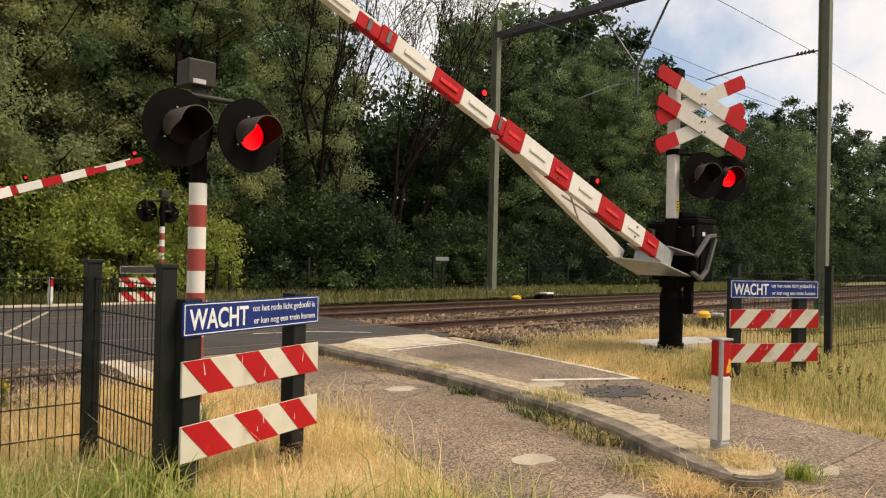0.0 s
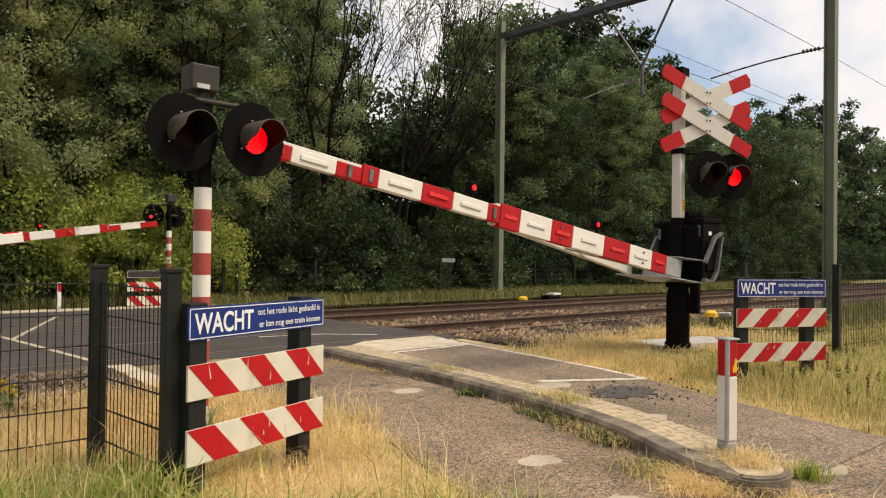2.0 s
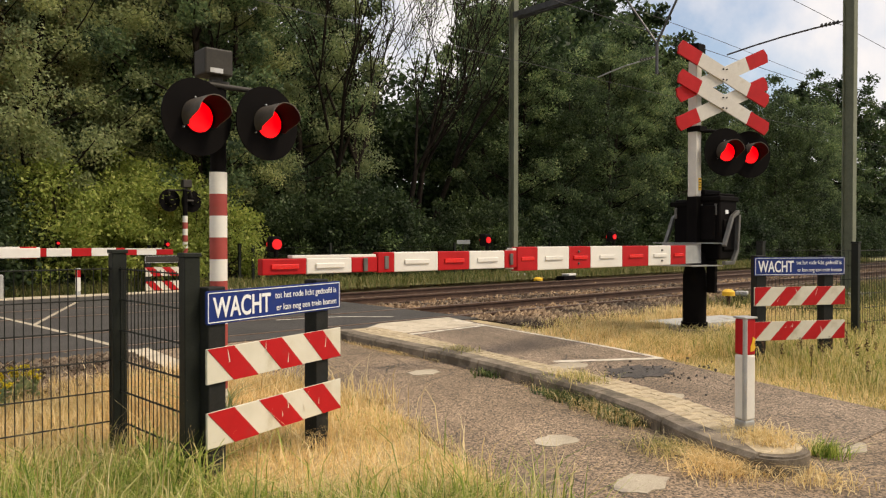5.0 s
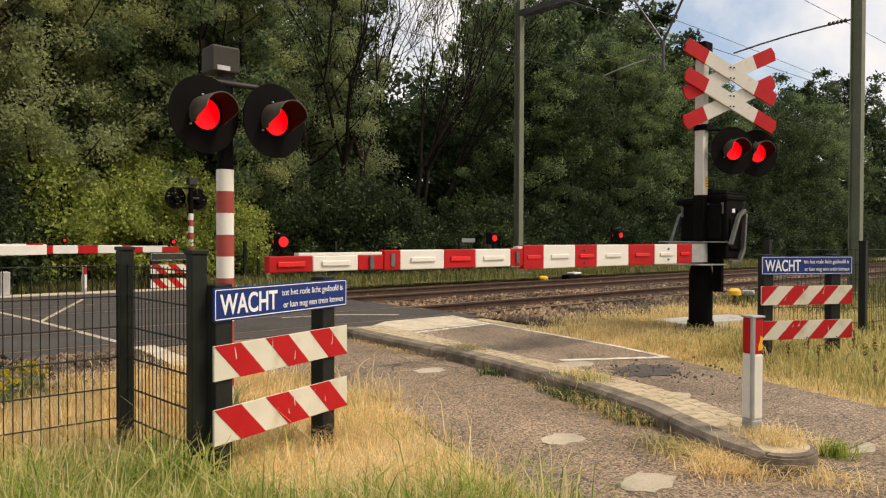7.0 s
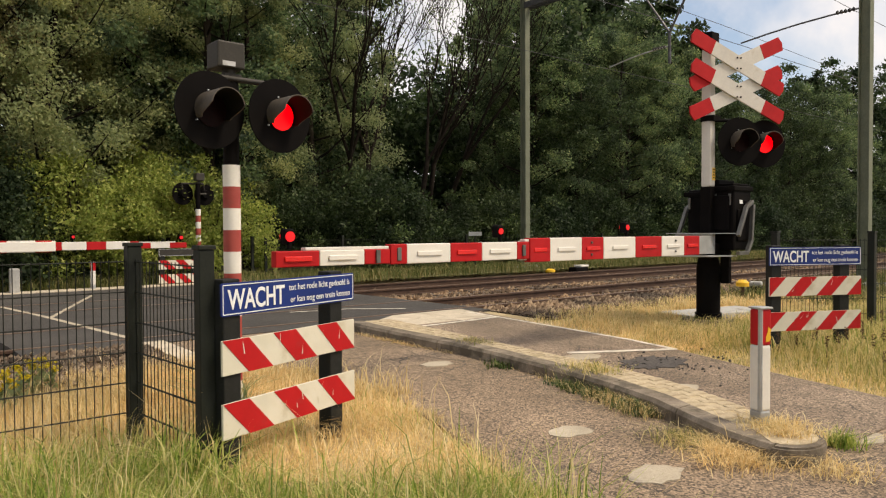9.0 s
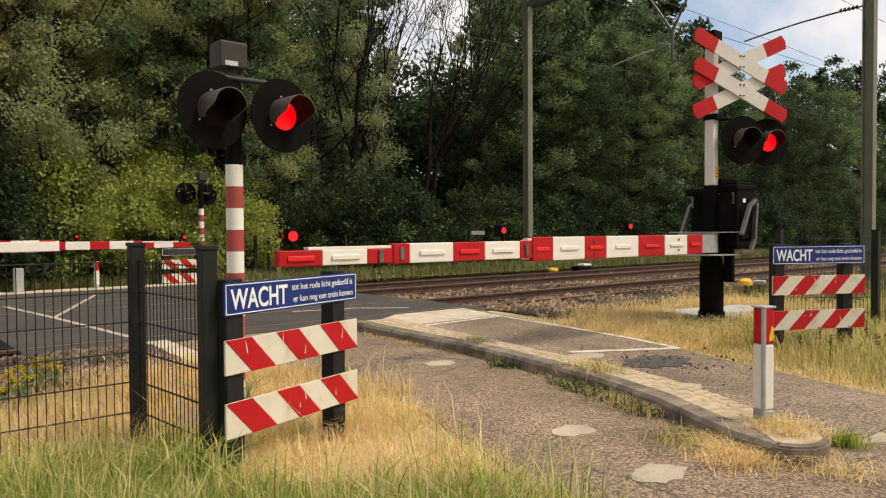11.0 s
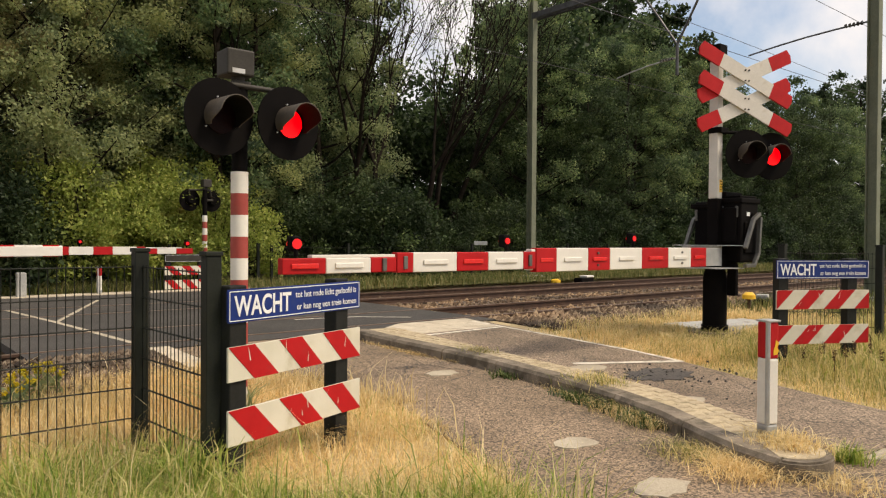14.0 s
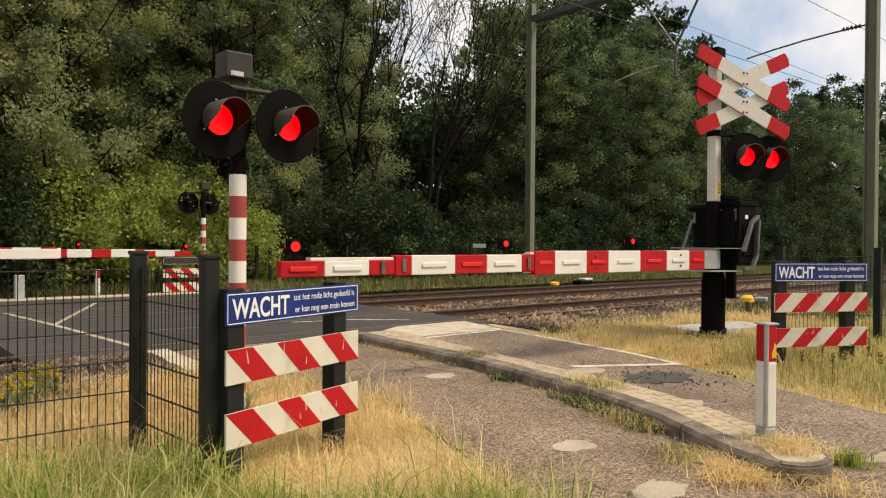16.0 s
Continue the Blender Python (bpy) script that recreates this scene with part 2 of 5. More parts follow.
M_BARK = surf("brown_bark", (0.014, 0.011, 0.009), (0.030, 0.024, 0.019), 3.0, 0.95, 0.6, 0, 20)
for dull in (M_LENS_OFF, M_BLACK, M_BARK):
    dull.node_tree.nodes["Principled BSDF"].inputs["Specular IOR Level"].default_value = 0.06
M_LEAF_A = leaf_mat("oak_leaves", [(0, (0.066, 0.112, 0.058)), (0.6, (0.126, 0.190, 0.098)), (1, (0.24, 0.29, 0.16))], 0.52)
# leaf tone raised so that self-shadowed left crowns look lit
M_LEAF_B = leaf_mat("brightened_birch_leaves", [(0, (0.19, 0.25, 0.135)), (0.6, (0.275, 0.335, 0.185)), (1, (0.355, 0.39, 0.225))], 0.58, even=True)
# darker leaf copy: shade low in the wood is put into the colour
M_LEAF_D = leaf_mat("shade_dark_leaves", [(0, (0.024, 0.045, 0.018)), (0.6, (0.046, 0.077, 0.033)), (1, (0.093, 0.130, 0.064))], 0.38)
M_LEAF_Y = leaf_mat("yellow_green_leaves", [(0, (0.17, 0.235, 0.05)), (0.6, (0.32, 0.385, 0.09)), (1, (0.48, 0.50, 0.16))], 0.5, 0.55, True)
# lightened as well; the missing light is put into the colour
M_LEAF_R = leaf_mat("brightened_rusty_leaves", [(0, (0.17, 0.18, 0.09)), (0.6, (0.25, 0.235, 0.12)), (1, (0.32, 0.275, 0.15))], 0.55, even=True)
M_DRY = leaf_mat("straw_grass", [(0, (0.50, 0.36, 0.16)), (0.5, (0.82, 0.635, 0.32)), (1, (0.95, 0.83, 0.54))], 0.5, 0.7, True)
M_MIXED = leaf_mat("half_dry_grass", [(0, (0.13, 0.165, 0.04)), (0.32, (0.34, 0.335, 0.10)), (0.55, (0.60, 0.49, 0.21)), (1, (0.86, 0.72, 0.41))], 0.5, 0.7, True)
M_GREEN = leaf_mat("green_grass", [(0, (0.10, 0.185, 0.03)), (0.5, (0.33, 0.43, 0.085)), (0.74, (0.58, 0.58, 0.20)), (1, (0.86, 0.74, 0.42))], 0.5, 0.7, True)
M_FARGRASS = leaf_mat("far_verge_grass", [(0, (0.065, 0.090, 0.026)), (0.5, (0.13, 0.15, 0.048)), (1, (0.31, 0.265, 0.125))], 0.4, 0.7, True)
M_VERGE = surf("green_brown_turf", (0.13, 0.14, 0.05), (0.26, 0.23, 0.10), 1.5, 0.95, 0.6, 0, 30, (0.34, 0.28, 0.14), 2.0, 0.55)
M_WEED = leaf_mat("weed_leaves", [(0, (0.03, 0.055, 0.014)), (0.6, (0.085, 0.125, 0.035)), (1, (0.22, 0.235, 0.09))], 0.35, 0.6, True)
M_SEED = leaf_mat("brown_seed_heads", [(0, (0.05, 0.028, 0.015)), (1, (0.13, 0.075, 0.04))], 0.1, 0.8, True)
# turf colour darkened to stand for shade between grass blades
M_TURF = surf("shade_dark_turf", (0.045, 0.055, 0.018), (0.10, 0.10, 0.035), 2.5, 0.95, 0.6, 0, 30, (0.20, 0.17, 0.08), 3.0, 0.58)
M_FLOWER = leaf_mat("yellow_flowers", [(0, (0.6, 0.42, 0.01)), (1, (0.8, 0.62, 0.03))], 0.2)


# ---- mesh helpers ----
def box(bm, lo, hi, bevel=0.0, m=None):
    r = bmesh.ops.create_cube(bm, size=1.0)
    c, s = [(a + b) / 2 for a, b in zip(lo, hi)], [abs(b - a) for a, b in zip(lo, hi)]
    bmesh.ops.transform(bm, matrix=Matrix.Translation(c) @ Matrix.Diagonal((*s, 1)), verts=r["verts"])
    vs = r["verts"]
    if bevel:
        es = list({e for v in vs for e in v.link_edges})
        q = bmesh.ops.bevel(bm, geom=es, offset=bevel, segments=2, affect="EDGES", profile=0.5)
        vs = list({v for f in q["faces"] for v in f.verts} | {v for v in vs if v.is_valid})
    if m is not None:
        bmesh.ops.transform(bm, matrix=m, verts=vs)
    return bm


def rod(bm, p0, p1, r0, r1=None, n=12, caps=True):
    p0, p1 = Vector(p0), Vector(p1)
    d = p1 - p0
    r1 = r0 if r1 is None else r1
    m = Matrix.Translation((p0 + p1) / 2) @ d.to_track_quat("Z", "Y").to_matrix().to_4x4()
    bmesh.ops.create_cone(bm, cap_ends=caps, segments=n, radius1=r0, radius2=r1, depth=d.length, matrix=m)
    return bm


def prism(bm, outline, z0, z1):
    """An upright solid over a plane outline given counter-clockwise."""
    a = [bm.verts.new((x, y, z0)) for x, y in outline]
    b = [bm.verts.new((x, y, z1)) for x, y in outline]
    bm.faces.new(b)
    bm.faces.new(a[::-1])
    k = len(a)
    for i in range(k):
        bm.faces.new((a[i], a[(i + 1) % k], b[(i + 1) % k], b[i]))
    return bm


def B():
    return bmesh.new()


def done(name, bm, material, smooth=False):
    bmesh.ops.recalc_face_normals(bm, faces=bm.faces)
    me = bpy.data.meshes.new(name)
    bm.to_mesh(me)
    bm.free()
    me.materials.append(material)
    if smooth:
        for p in me.polygons:
            p.use_smooth = True
        me.set_sharp_from_angle(angle=radians(40))
    return new(name, me)


def part(name, bm, material, parent, label="", at=None, smooth=False):
    ob = done(name, bm, material, smooth)
    ob.parent = parent
    if at is not None:
        ob.matrix_basis = at
    return tagged(ob, label)


def thing(name, m, label, category, group="", kind=""):
    ob = new(name)
    ob.matrix_basis = m
    return tagged(ob, label, category, group, kind)


def soup(name, verts, faces_per, material, parent=None):
    """A mesh of many separate small faces: verts is (n, k, 3), each row one polygon of k corners."""
    n, k = verts.shape[:2]
    me = bpy.data.meshes.new(name)
    me.vertices.add(n * k)
    me.vertices.foreach_set("co", verts.reshape(-1).astype(np.float32))
    me.loops.add(n * k)
    me.loops.foreach_set("vertex_index", np.arange(n * k, dtype=np.int32))
    me.polygons.add(n)
    me.polygons.foreach_set("loop_start", np.arange(0, n * k, k, dtype=np.int32))
    me.polygons.foreach_set("loop_total", np.full(n, k, dtype=np.int32))
    me.update(calc_edges=True)
    me.materials.append(material)
    ob = new(name, me)
    ob.parent = parent
    return ob


def smooth01(t):
    t = np.clip(t, 0, 1)
    return t * t * (3 - 2 * t)


def ground_z(x, y):
    """The land: flat by the path, rising a little to the track bed."""
    return 0.11 * smooth01((np.asarray(y, float) - 4.2) / 5.0) + 0.0 * np.asarray(x, float)


def gz(x, y):
    return float(ground_z(x, y))


# ---- ground, road and path ----
def sheet(name, xs, ys, material, lift=0.0, wobble=0.0, trench=None):
    bm = B()
    deep = lambda x, y: -0.22 if trench and (trench[0] < x < trench[1] or x < 1.6) and trench[2] < y < trench[3] else 0.0
    g = [[bm.verts.new((x, y, gz(x, y) + lift + deep(x, y) + wobble * (noise.noise((x * 0.8, y * 0.8, 0))))) for x in xs] for y in ys]
    for j in range(len(ys) - 1):
        for i in range(len(xs) - 1):
            bm.faces.new((g[j][i], g[j][i + 1], g[j + 1][i + 1], g[j + 1][i]))
    return done(name, bm, material, True)


def span(a, b, step):
    return list(np.linspace(a, b, max(2, int(round((b - a) / step)) + 1)))


far = [-900, -300, -100, -50]
ground = sheet("ground", far + span(-20, 40, 0.5) + [60, 100, 200, 500, 1500], [-600, -200, -60, -20] + span(-8, 24, 0.5) + [40, 80, 200, 600, 1500], M_SOIL, -0.022, 0.014, (8.7, 1600, 8.9, 16.1))
tagged(ground, "dry sandy soil with thin grass", "ground", kind="structure")
wood_floor = sheet("wood_floor", [-200, -60] + span(-20, 60, 4) + [90, 150, 300], span(18.9, 45, 3) + [90, 200], M_FOREST, 0.01, 0.03)
tagged(wood_floor, "dark leaf-strewn floor of the wood", "ground", kind="structure")
far_verge = sheet("far_verge", span(16, 60, 4) + [90, 150, 300], [-120, -60, -30, -15, -5, 0, 3, 6, 7.4], M_VERGE, 0.005, 0.03)
tagged(far_verge, "green-brown turf beside the railway", "ground", kind="structure")
rail_verge = sheet("rail_verge", span(8.5, 60, 3) + [90, 150, 300], span(16.15, 19.0, 0.6), M_VERGE, 0.004, 0.02)
tagged(rail_verge, "green-brown turf between the far rail and the wood", "ground", kind="structure")
wood_verge = sheet("wood_verge", span(-30, 8.4, 3), span(17.97, 19.0, 0.5), M_VERGE, 0.004, 0.02)
tagged(wood_verge, "green-brown turf beyond the crossing", "ground", kind="structure")


def strip(name, left, right, y0, y1, material, lift, thick, label, category="road", step=0.25):
    """A paved strip between two edge lines x(y), with side faces."""
    bm = B()
    rows = []
    for y in span(y0, y1, step):
        a, b = left(y), right(y)
        xs = np.linspace(a, b, 7)
        rows.append([bm.verts.new((x, y, gz(x, y) + lift)) for x in xs])
    for p, q in zip(rows, rows[1:]):
        for i in range(6):
            bm.faces.new((p[i], p[i + 1], q[i + 1], q[i]))
    rim = [e for e in bm.edges if len(e.link_faces) == 1]
    ex = bmesh.ops.extrude_edge_only(bm, edges=rim)
    for v in ex["geom"]:
        if isinstance(v, bmesh.types.BMVert):
            v.co.z -= thick
    ob = done(name, bm, material, False)
    return tagged(ob, label, category, kind="structure")


def lerp_line(points):
    ys, xs = [p[1] for p in points], [p[0] for p in points]
    return lambda y: float(np.interp(y, ys, xs))


PATH_LEFT = lerp_line([(-4.0, -40), (0.2, -8), (1.2, -3), (2.1, 0.5), (2.75, 2.3), (3.28, 3.77), (3.72, 5.1), (3.68, 5.8), (3.42, 6.6), (3.1, 7.3), (3.06, 9.4)])
KERB_FRONT = lerp_line([(4.30, 1.9), (4.28, 2.06), (4.31, 2.24), (4.42, 2.5), (4.57, 2.79), (4.80, 3.2), (5.05, 3.9), (5.22, 4.7), (5.29, 5.2), (5.33, 5.7), (5.33, 6.1), (5.25, 6.95), (5.21, 7.73), (5.24, 8.1)])
KERB_BACK = lerp_line([(4.70, 1.9), (4.82, 2.13), (5.09, 2.66), (5.28, 2.99), (5.42, 3.33), (5.55, 3.68), (5.63, 4.03), (5.70, 4.43), (5.74, 4.9), (5.77, 5.5), (5.80, 6.1), (5.83, 6.9), (5.86, 8.1)])
VERGE = lerp_line([(1.2, -40), (5.4, -8), (6.2, -3), (6.45, 1.0), (6.68, 2.17), (7.0, 3.2), (7.25, 3.9), (7.6, 4.8), (7.75, 5.7), (7.8, 7.0), (7.9, 8.2), (8.4, 9.4)])
road = strip("road", PATH_LEFT, VERGE, -39.95, 9.3, M_ASPHALT, 0.0, 0.12, "worn brownish-grey asphalt path with cracks")
cycle = strip("cycle_path", lambda y: KERB_BACK(max(y, 1.9)) - 0.02 if y > 1.9 else 5.2, lambda y: VERGE(y) - 0.03, 1.9, 8.15, M_CYCLE, 0.012, 0.05, "cracked grey asphalt cycle path", "path")
crossing = strip("crossing_road", lambda y: 1.55, lambda y: 8.3, 8.62, 17.4, M_ROAD, 0.012, 0.1, "dark asphalt level crossing deck")
apron = strip("apron", lambda y: 5.66 + 1.5 * max(0.0, y - 8.37), lambda y: 7.75 + 0.2 * (y - 8), 7.95, 8.98, M_PALE, 0.016, 0.06, "pale worn concrete apron before the rails", "pavement")
strip("far_pavement", lambda y: -9.0, lambda y: 9.0, 17.38, 17.95, M_PALE, 0.03, 0.1, "pale concrete edge beyond the crossing", "pavement")
strip("concrete_edge", lambda y: 2.76, lambda y: 3.03, 7.2, 8.72, M_PALE, 0.02, 0.15, "pale concrete edging beside the rails", "kerb")

# ---- rails and ballast ----
RAIL_Z = 0.125
TRACKS = ((9.1, 10.6), (13.1, 14.6))
ballast = sheet("ballast", span(8.3, 60, 1.2) + [90, 150], span(8.55, 16.2, 0.35), M_BALLAST, -0.165, 0.03)
tagged(ballast, "brown stone ballast under the rails", "ballast", kind="structure")
ballast_west = sheet("ballast", [-150, -60] + span(-30, 1.68, 1.2), span(8.55, 16.2, 0.35), M_BALLAST, -0.165, 0.03)
tagged(ballast_west, "brown stone ballast under the rails", "ballast", kind="structure")
ballast_left = sheet("ballast", span(-12, 2.75, 0.8), span(7.0, 8.75, 0.3), M_BALLAST, -0.02, 0.04)
tagged(ballast_left, "brown stone ballast beside the crossing", "ballast", kind="structure")

shoulder = sheet("ballast", span(8.25, 60, 1.2) + [90, 150], span(7.35, 8.75, 0.2), M_BALLAST, -0.008, 0.03)
tagged(shoulder, "brown ballast shoulder beside the near rail", "ballast", kind="structure")


def stones(name, x0, x1, y0, y1, count, lift, label, size=1.0):
    rng = np.random.default_rng(7)
    base = np.array([(1, 0, 0), (0, 1, 0), (-1, 0, 0), (0, -1, 0), (0, 0, 1), (0, 0, -1)], float)
    tri = np.array([(0, 1, 4), (1, 2, 4), (2, 3, 4), (3, 0, 4), (1, 0, 5), (2, 1, 5), (3, 2, 5), (0, 3, 5)])
    x = x0 + (x1 - x0) * rng.random(count) ** 1.6
    y = rng.uniform(y0, y1, count)
    c = np.stack([x, y, ground_z(x, y) + lift + rng.uniform(-0.02, 0.03, count)], 1)
    s = size * rng.uniform(0.025, 0.06, (count, 1, 1)) * rng.uniform(0.6, 1.2, (count, 6, 3))
    a = rng.uniform(0, 6.28, count)
    v = base[None] * s
    vx = v[..., 0] * np.cos(a)[:, None] - v[..., 1] * np.sin(a)[:, None] + v[..., 2] * 0.4
    vy = v[..., 0] * np.sin(a)[:, None] + v[..., 1] * np.cos(a)[:, None]
    v = np.stack([vx, vy, v[..., 2]], -1) + c[:, None]
    me = bpy.data.meshes.new(name)
    f = (tri[None] + (np.arange(count) * 6)[:, None, None]).reshape(-1, 3)
    me.from_pydata(v.reshape(-1, 3).tolist(), [], f.tolist())
    me.materials.append(M_STONE)
    return tagged(new(name, me), label, "ballast stones", kind="stuff")


stones("ballast_stones", 8.35, 40, 8.6, 15.9, 15000, -0.155, "loose brown ballast stones between the rails")
stones("ballast_stones", 8.3, 34, 7.3, 8.8, 5500, 0.0, "loose brown ballast stones on the shoulder")
stones("ballast_stones", 1.65, -9, 8.6, 15.9, 5000, -0.155, "loose brown ballast stones under the rails beyond the deck")
stones("ballast_stones", 2.72, -4, 6.9, 8.6, 7000, 0.0, "loose brown ballast stones beside the crossing", 0.7)


def build_track(ya, yb):
    t = thing("railway_track", Matrix(), "rusty rails on dark sleepers", "railway track", "tracks")
    for y in (ya, yb):
        prof = [(-0.07, -0.15), (0.07, -0.15), (0.07, -0.135), (0.012, -0.12), (0.012, -0.04), (0.036, -0.03), (0.036, -0.004), (0.028, 0.0), (-0.028, 0.0), (-0.036, -0.004), (-0.036, -0.03), (-0.012, -0.04), (-0.012, -0.12), (-0.07, -0.135)]
        bm = B()
        a = [bm.verts.new((-14, y + p, RAIL_Z + q)) for p, q in prof]
        b = [bm.verts.new((140, y + p, RAIL_Z + q)) for p, q in prof]
        for i in range(len(prof)):
            j = (i + 1) % len(prof)
            bm.faces.new((a[i], a[j], b[j], b[i]))
        bm.faces.new(a[::-1])
        bm.faces.new(b)
        rail = part("rail", bm, M_RUST, t)
        bm = B()
        box(bm, (-14, y - 0.024, RAIL_Z), (140, y + 0.024, RAIL_Z + 0.004))
        part("running_surface", bm, M_RAILTOP, rail, "brown polished rail head")
    bm = B()
    box(bm, (-0.12, ya - 0.55, -0.20), (0.12, yb + 0.55, -0.028), 0.01)
    first = part("sleeper", bm, M_SLEEPER, t, "", pose(8.7, 0, 0))
    for k in range(1, 75):
        o = new("sleeper", first.data)
        o.parent = t
        o.matrix_basis = pose(8.7 + 0.62 * k, 0, 0.0)
    for k in range(16):
        o = new("sleeper", first.data)
        o.parent = t
        o.matrix_basis = pose(1.35 - 0.62 * k, 0, 0.0)
    return t


for ya, yb in TRACKS:
    build_track(ya, yb)


# ---- stripes and lettering ----
def slanted(length, height, s0, width, lean, depth):
    """One slanted stripe across a board that lies along +x and rises along +z, cut at the board's ends."""
    quad = [(s0, height if lean > 0 else 0.0), (s0 + width, height if lean > 0 else 0.0), (s0 + width + abs(lean), 0.0 if lean > 0 else height), (s0 + abs(lean), 0.0 if lean > 0 else height)]

    def cut(poly, lim, keep_less):
        out = []
        for i, p in enumerate(poly):
            q = poly[(i + 1) % len(poly)]
            pin, qin = (p[0] <= lim, q[0] <= lim) if keep_less else (p[0] >= lim, q[0] >= lim)
            if pin:
                out.append(p)
            if pin != qin:
                u = (lim - p[0]) / (q[0] - p[0])
                out.append((lim, p[1] + u * (q[1] - p[1])))
        return out

    quad = cut(cut(quad, length - 0.002, True), 0.002, False)
    if len(quad) < 3:
        return None
    bm = B()
    a = [bm.verts.new((x, -depth, z)) for x, z in quad]
    b = [bm.verts.new((x, -depth - 0.003, z)) for x, z in quad]
    bm.faces.new(a)
    bm.faces.new(b)
    for i in range(len(a)):
        j = (i + 1) % len(a)
        bm.faces.new((a[i], a[j], b[j], b[i]))
    return bm


def lettering(text, size, bold, at, parent, material, stretch=1.0):
    cu = bpy.data.curves.new("lettering", "FONT")
    cu.body, cu.size, cu.extrude, cu.offset = text, size, 0.001, bold
    tmp = new("lettering", cu)
    me = bpy.data.meshes.new_from_object(tmp)
    bpy.data.objects.remove(tmp)
    w = max(v.co.x for v in me.vertices) - min(v.co.x for v in me.vertices)
    me.transform(Matrix.Diagonal((stretch / w, 1, 1, 1)))
    me.materials.append(material)
    ob = new("lettering", me)
    ob.parent = parent
    ob.matrix_basis = at
    return ob


def plate(length, height, depth, radius=0.02):
    """A rounded upright plate along +x, its face at y = -depth."""
    pts = []
    for cx, cz, a0 in ((length - radius, radius, -90), (length - radius, height - radius, 0), (radius, height - radius, 90), (radius, radius, 180)):
        for k in range(5):
            a = radians(a0 + k * 22.5)
            pts.append((cx + radius * math.cos(a), cz + radius * math.sin(a)))
    bm = B()
    a = [bm.verts.new((x, 0.0, z)) for x, z in pts]
    b = [bm.verts.new((x, -depth, z)) for x, z in pts]
    bm.faces.new(a)
    bm.faces.new(b[::-1])
    for i in range(len(a)):
        j = (i + 1) % len(a)
        bm.faces.new((a[i], a[j], b[j], b[i]))
    return bm


def warning_stand(m, length, lean, heights, label, posts, lettered=True, s0=0.0, sign_mat=None):
    """Two dark posts with a blue sign and two striped boards; local x runs along the boards, which face -y."""
    t = thing("warning_stand", m, label, "warning sign", "warning stands")
    for x in posts:
        bm = B()
        box(bm, (x - 0.065, -0.006, -0.3), (x + 0.065, 0.10, heights[0] + 0.02), 0.008)
        part("post", bm, M_BLACKPOST, t)
    h = heights[0] - heights[1]
    sign = part("sign", plate(length, h, 0.012, 0.014), sign_mat or M_BLUE, t, "" if sign_mat else "blue enamel sign with white lettering", pose(0, -0.006, heights[1]))
    for x0, x1, z0, z1 in ((0.012, length - 0.012, h - 0.014, h - 0.009), (0.012, length - 0.012, 0.009, 0.014), (0.009, 0.014, 0.012, h - 0.012), (length - 0.014, length - 0.009, 0.012, h - 0.012)):
        bm = B()
        box(bm, (x0, -0.015, z0), (x1, -0.0122, z1))
        part("sign_border", bm, M_LETTER, sign)
    if lettered:
        up = pose(0, 0, 0, 90)
        lettering("WACHT", h * 0.86, 0.003, pose(length * 0.04, -0.0135, h * 0.2) @ up, sign, M_LETTER, length * 0.385)
        lettering("tot het rode licht gedoofd is", h * 0.30, 0.0, pose(length * 0.455, -0.0135, h * 0.60) @ up, sign, M_LETTER, length * 0.505)
        lettering("er kan nog een trein komen", h * 0.30, 0.0, pose(length * 0.465, -0.0135, h * 0.2) @ up, sign, M_LETTER, length * 0.495)
    for top, bottom in ((heights[2], heights[3]), (heights[4], heights[5])):
        hb = top - bottom
        bm = B()
        box(bm, (0, -0.022, 0), (length, -0.006, hb), 0.003)
        board = part("board", bm, M_CREAM, t, "white board with slanted red stripes", pose(0, 0.0, bottom))
        s = s0
        while s < length:
            q = slanted(length, hb, s, 0.2, lean * hb, 0.0225)
            if q:
                part("stripe", q, M_RED, board)
            s += 0.405
        if lettered:
            scuff = random.Random(int(bottom * 1000))
            for k in range(6):
                bm = B()
                u, w = scuff.uniform(0.1, length - 0.15), scuff.uniform(0.03, hb - 0.06)
                du, dw = scuff.uniform(-0.03, 0.06), scuff.uniform(0.03, 0.11)
                tops = [(u, w), (u + 0.008, w), (u + du * 0.5 + 0.005, min(hb - 0.01, w + dw * 0.6)), (u + du, min(hb - 0.006, w + dw))]
                bm.faces.new([bm.verts.new((x, -0.0262, z)) for x, z in tops])
                bm.faces.new([bm.verts.new((x + 0.001, -0.0256, z)) for x, z in tops])
                part("scratch", bm, M_CREAM, board, "pale scratch in the paint")
    return t


ang = math.degrees(math.atan2(4.35 - 3.95, 2.83 - 1.69))
warning_stand(pose(1.69, 3.95, 0, 0, 0, ang), 1.21, 1.0, (1.11, 0.92, 0.785, 0.585, 0.425, 0.22), "blue waiting sign over two striped boards on black posts", (0.09, 1.03))
ang = math.degrees(math.atan2(3.38 - 3.94, 9.2 - 8.13))
warning_stand(pose(8.13, 3.94, 0, 0, 0, ang), 1.21, -1.0, (1.20, 0.99, 0.86, 0.645, 0.465, 0.25), "blue waiting sign over two scuffed striped boards in tall grass", (0.1, 1.0), True, -0.2)
warning_stand(pose(6.14, 17.9, 0.02, 0, 0, 0), 1.05, 1.0, (0.98, 0.80, 0.70, 0.48, 0.36, 0.14), "small far warning stand with striped boards", (0.09, 0.9), False, 0.0, M_BOXGREY)


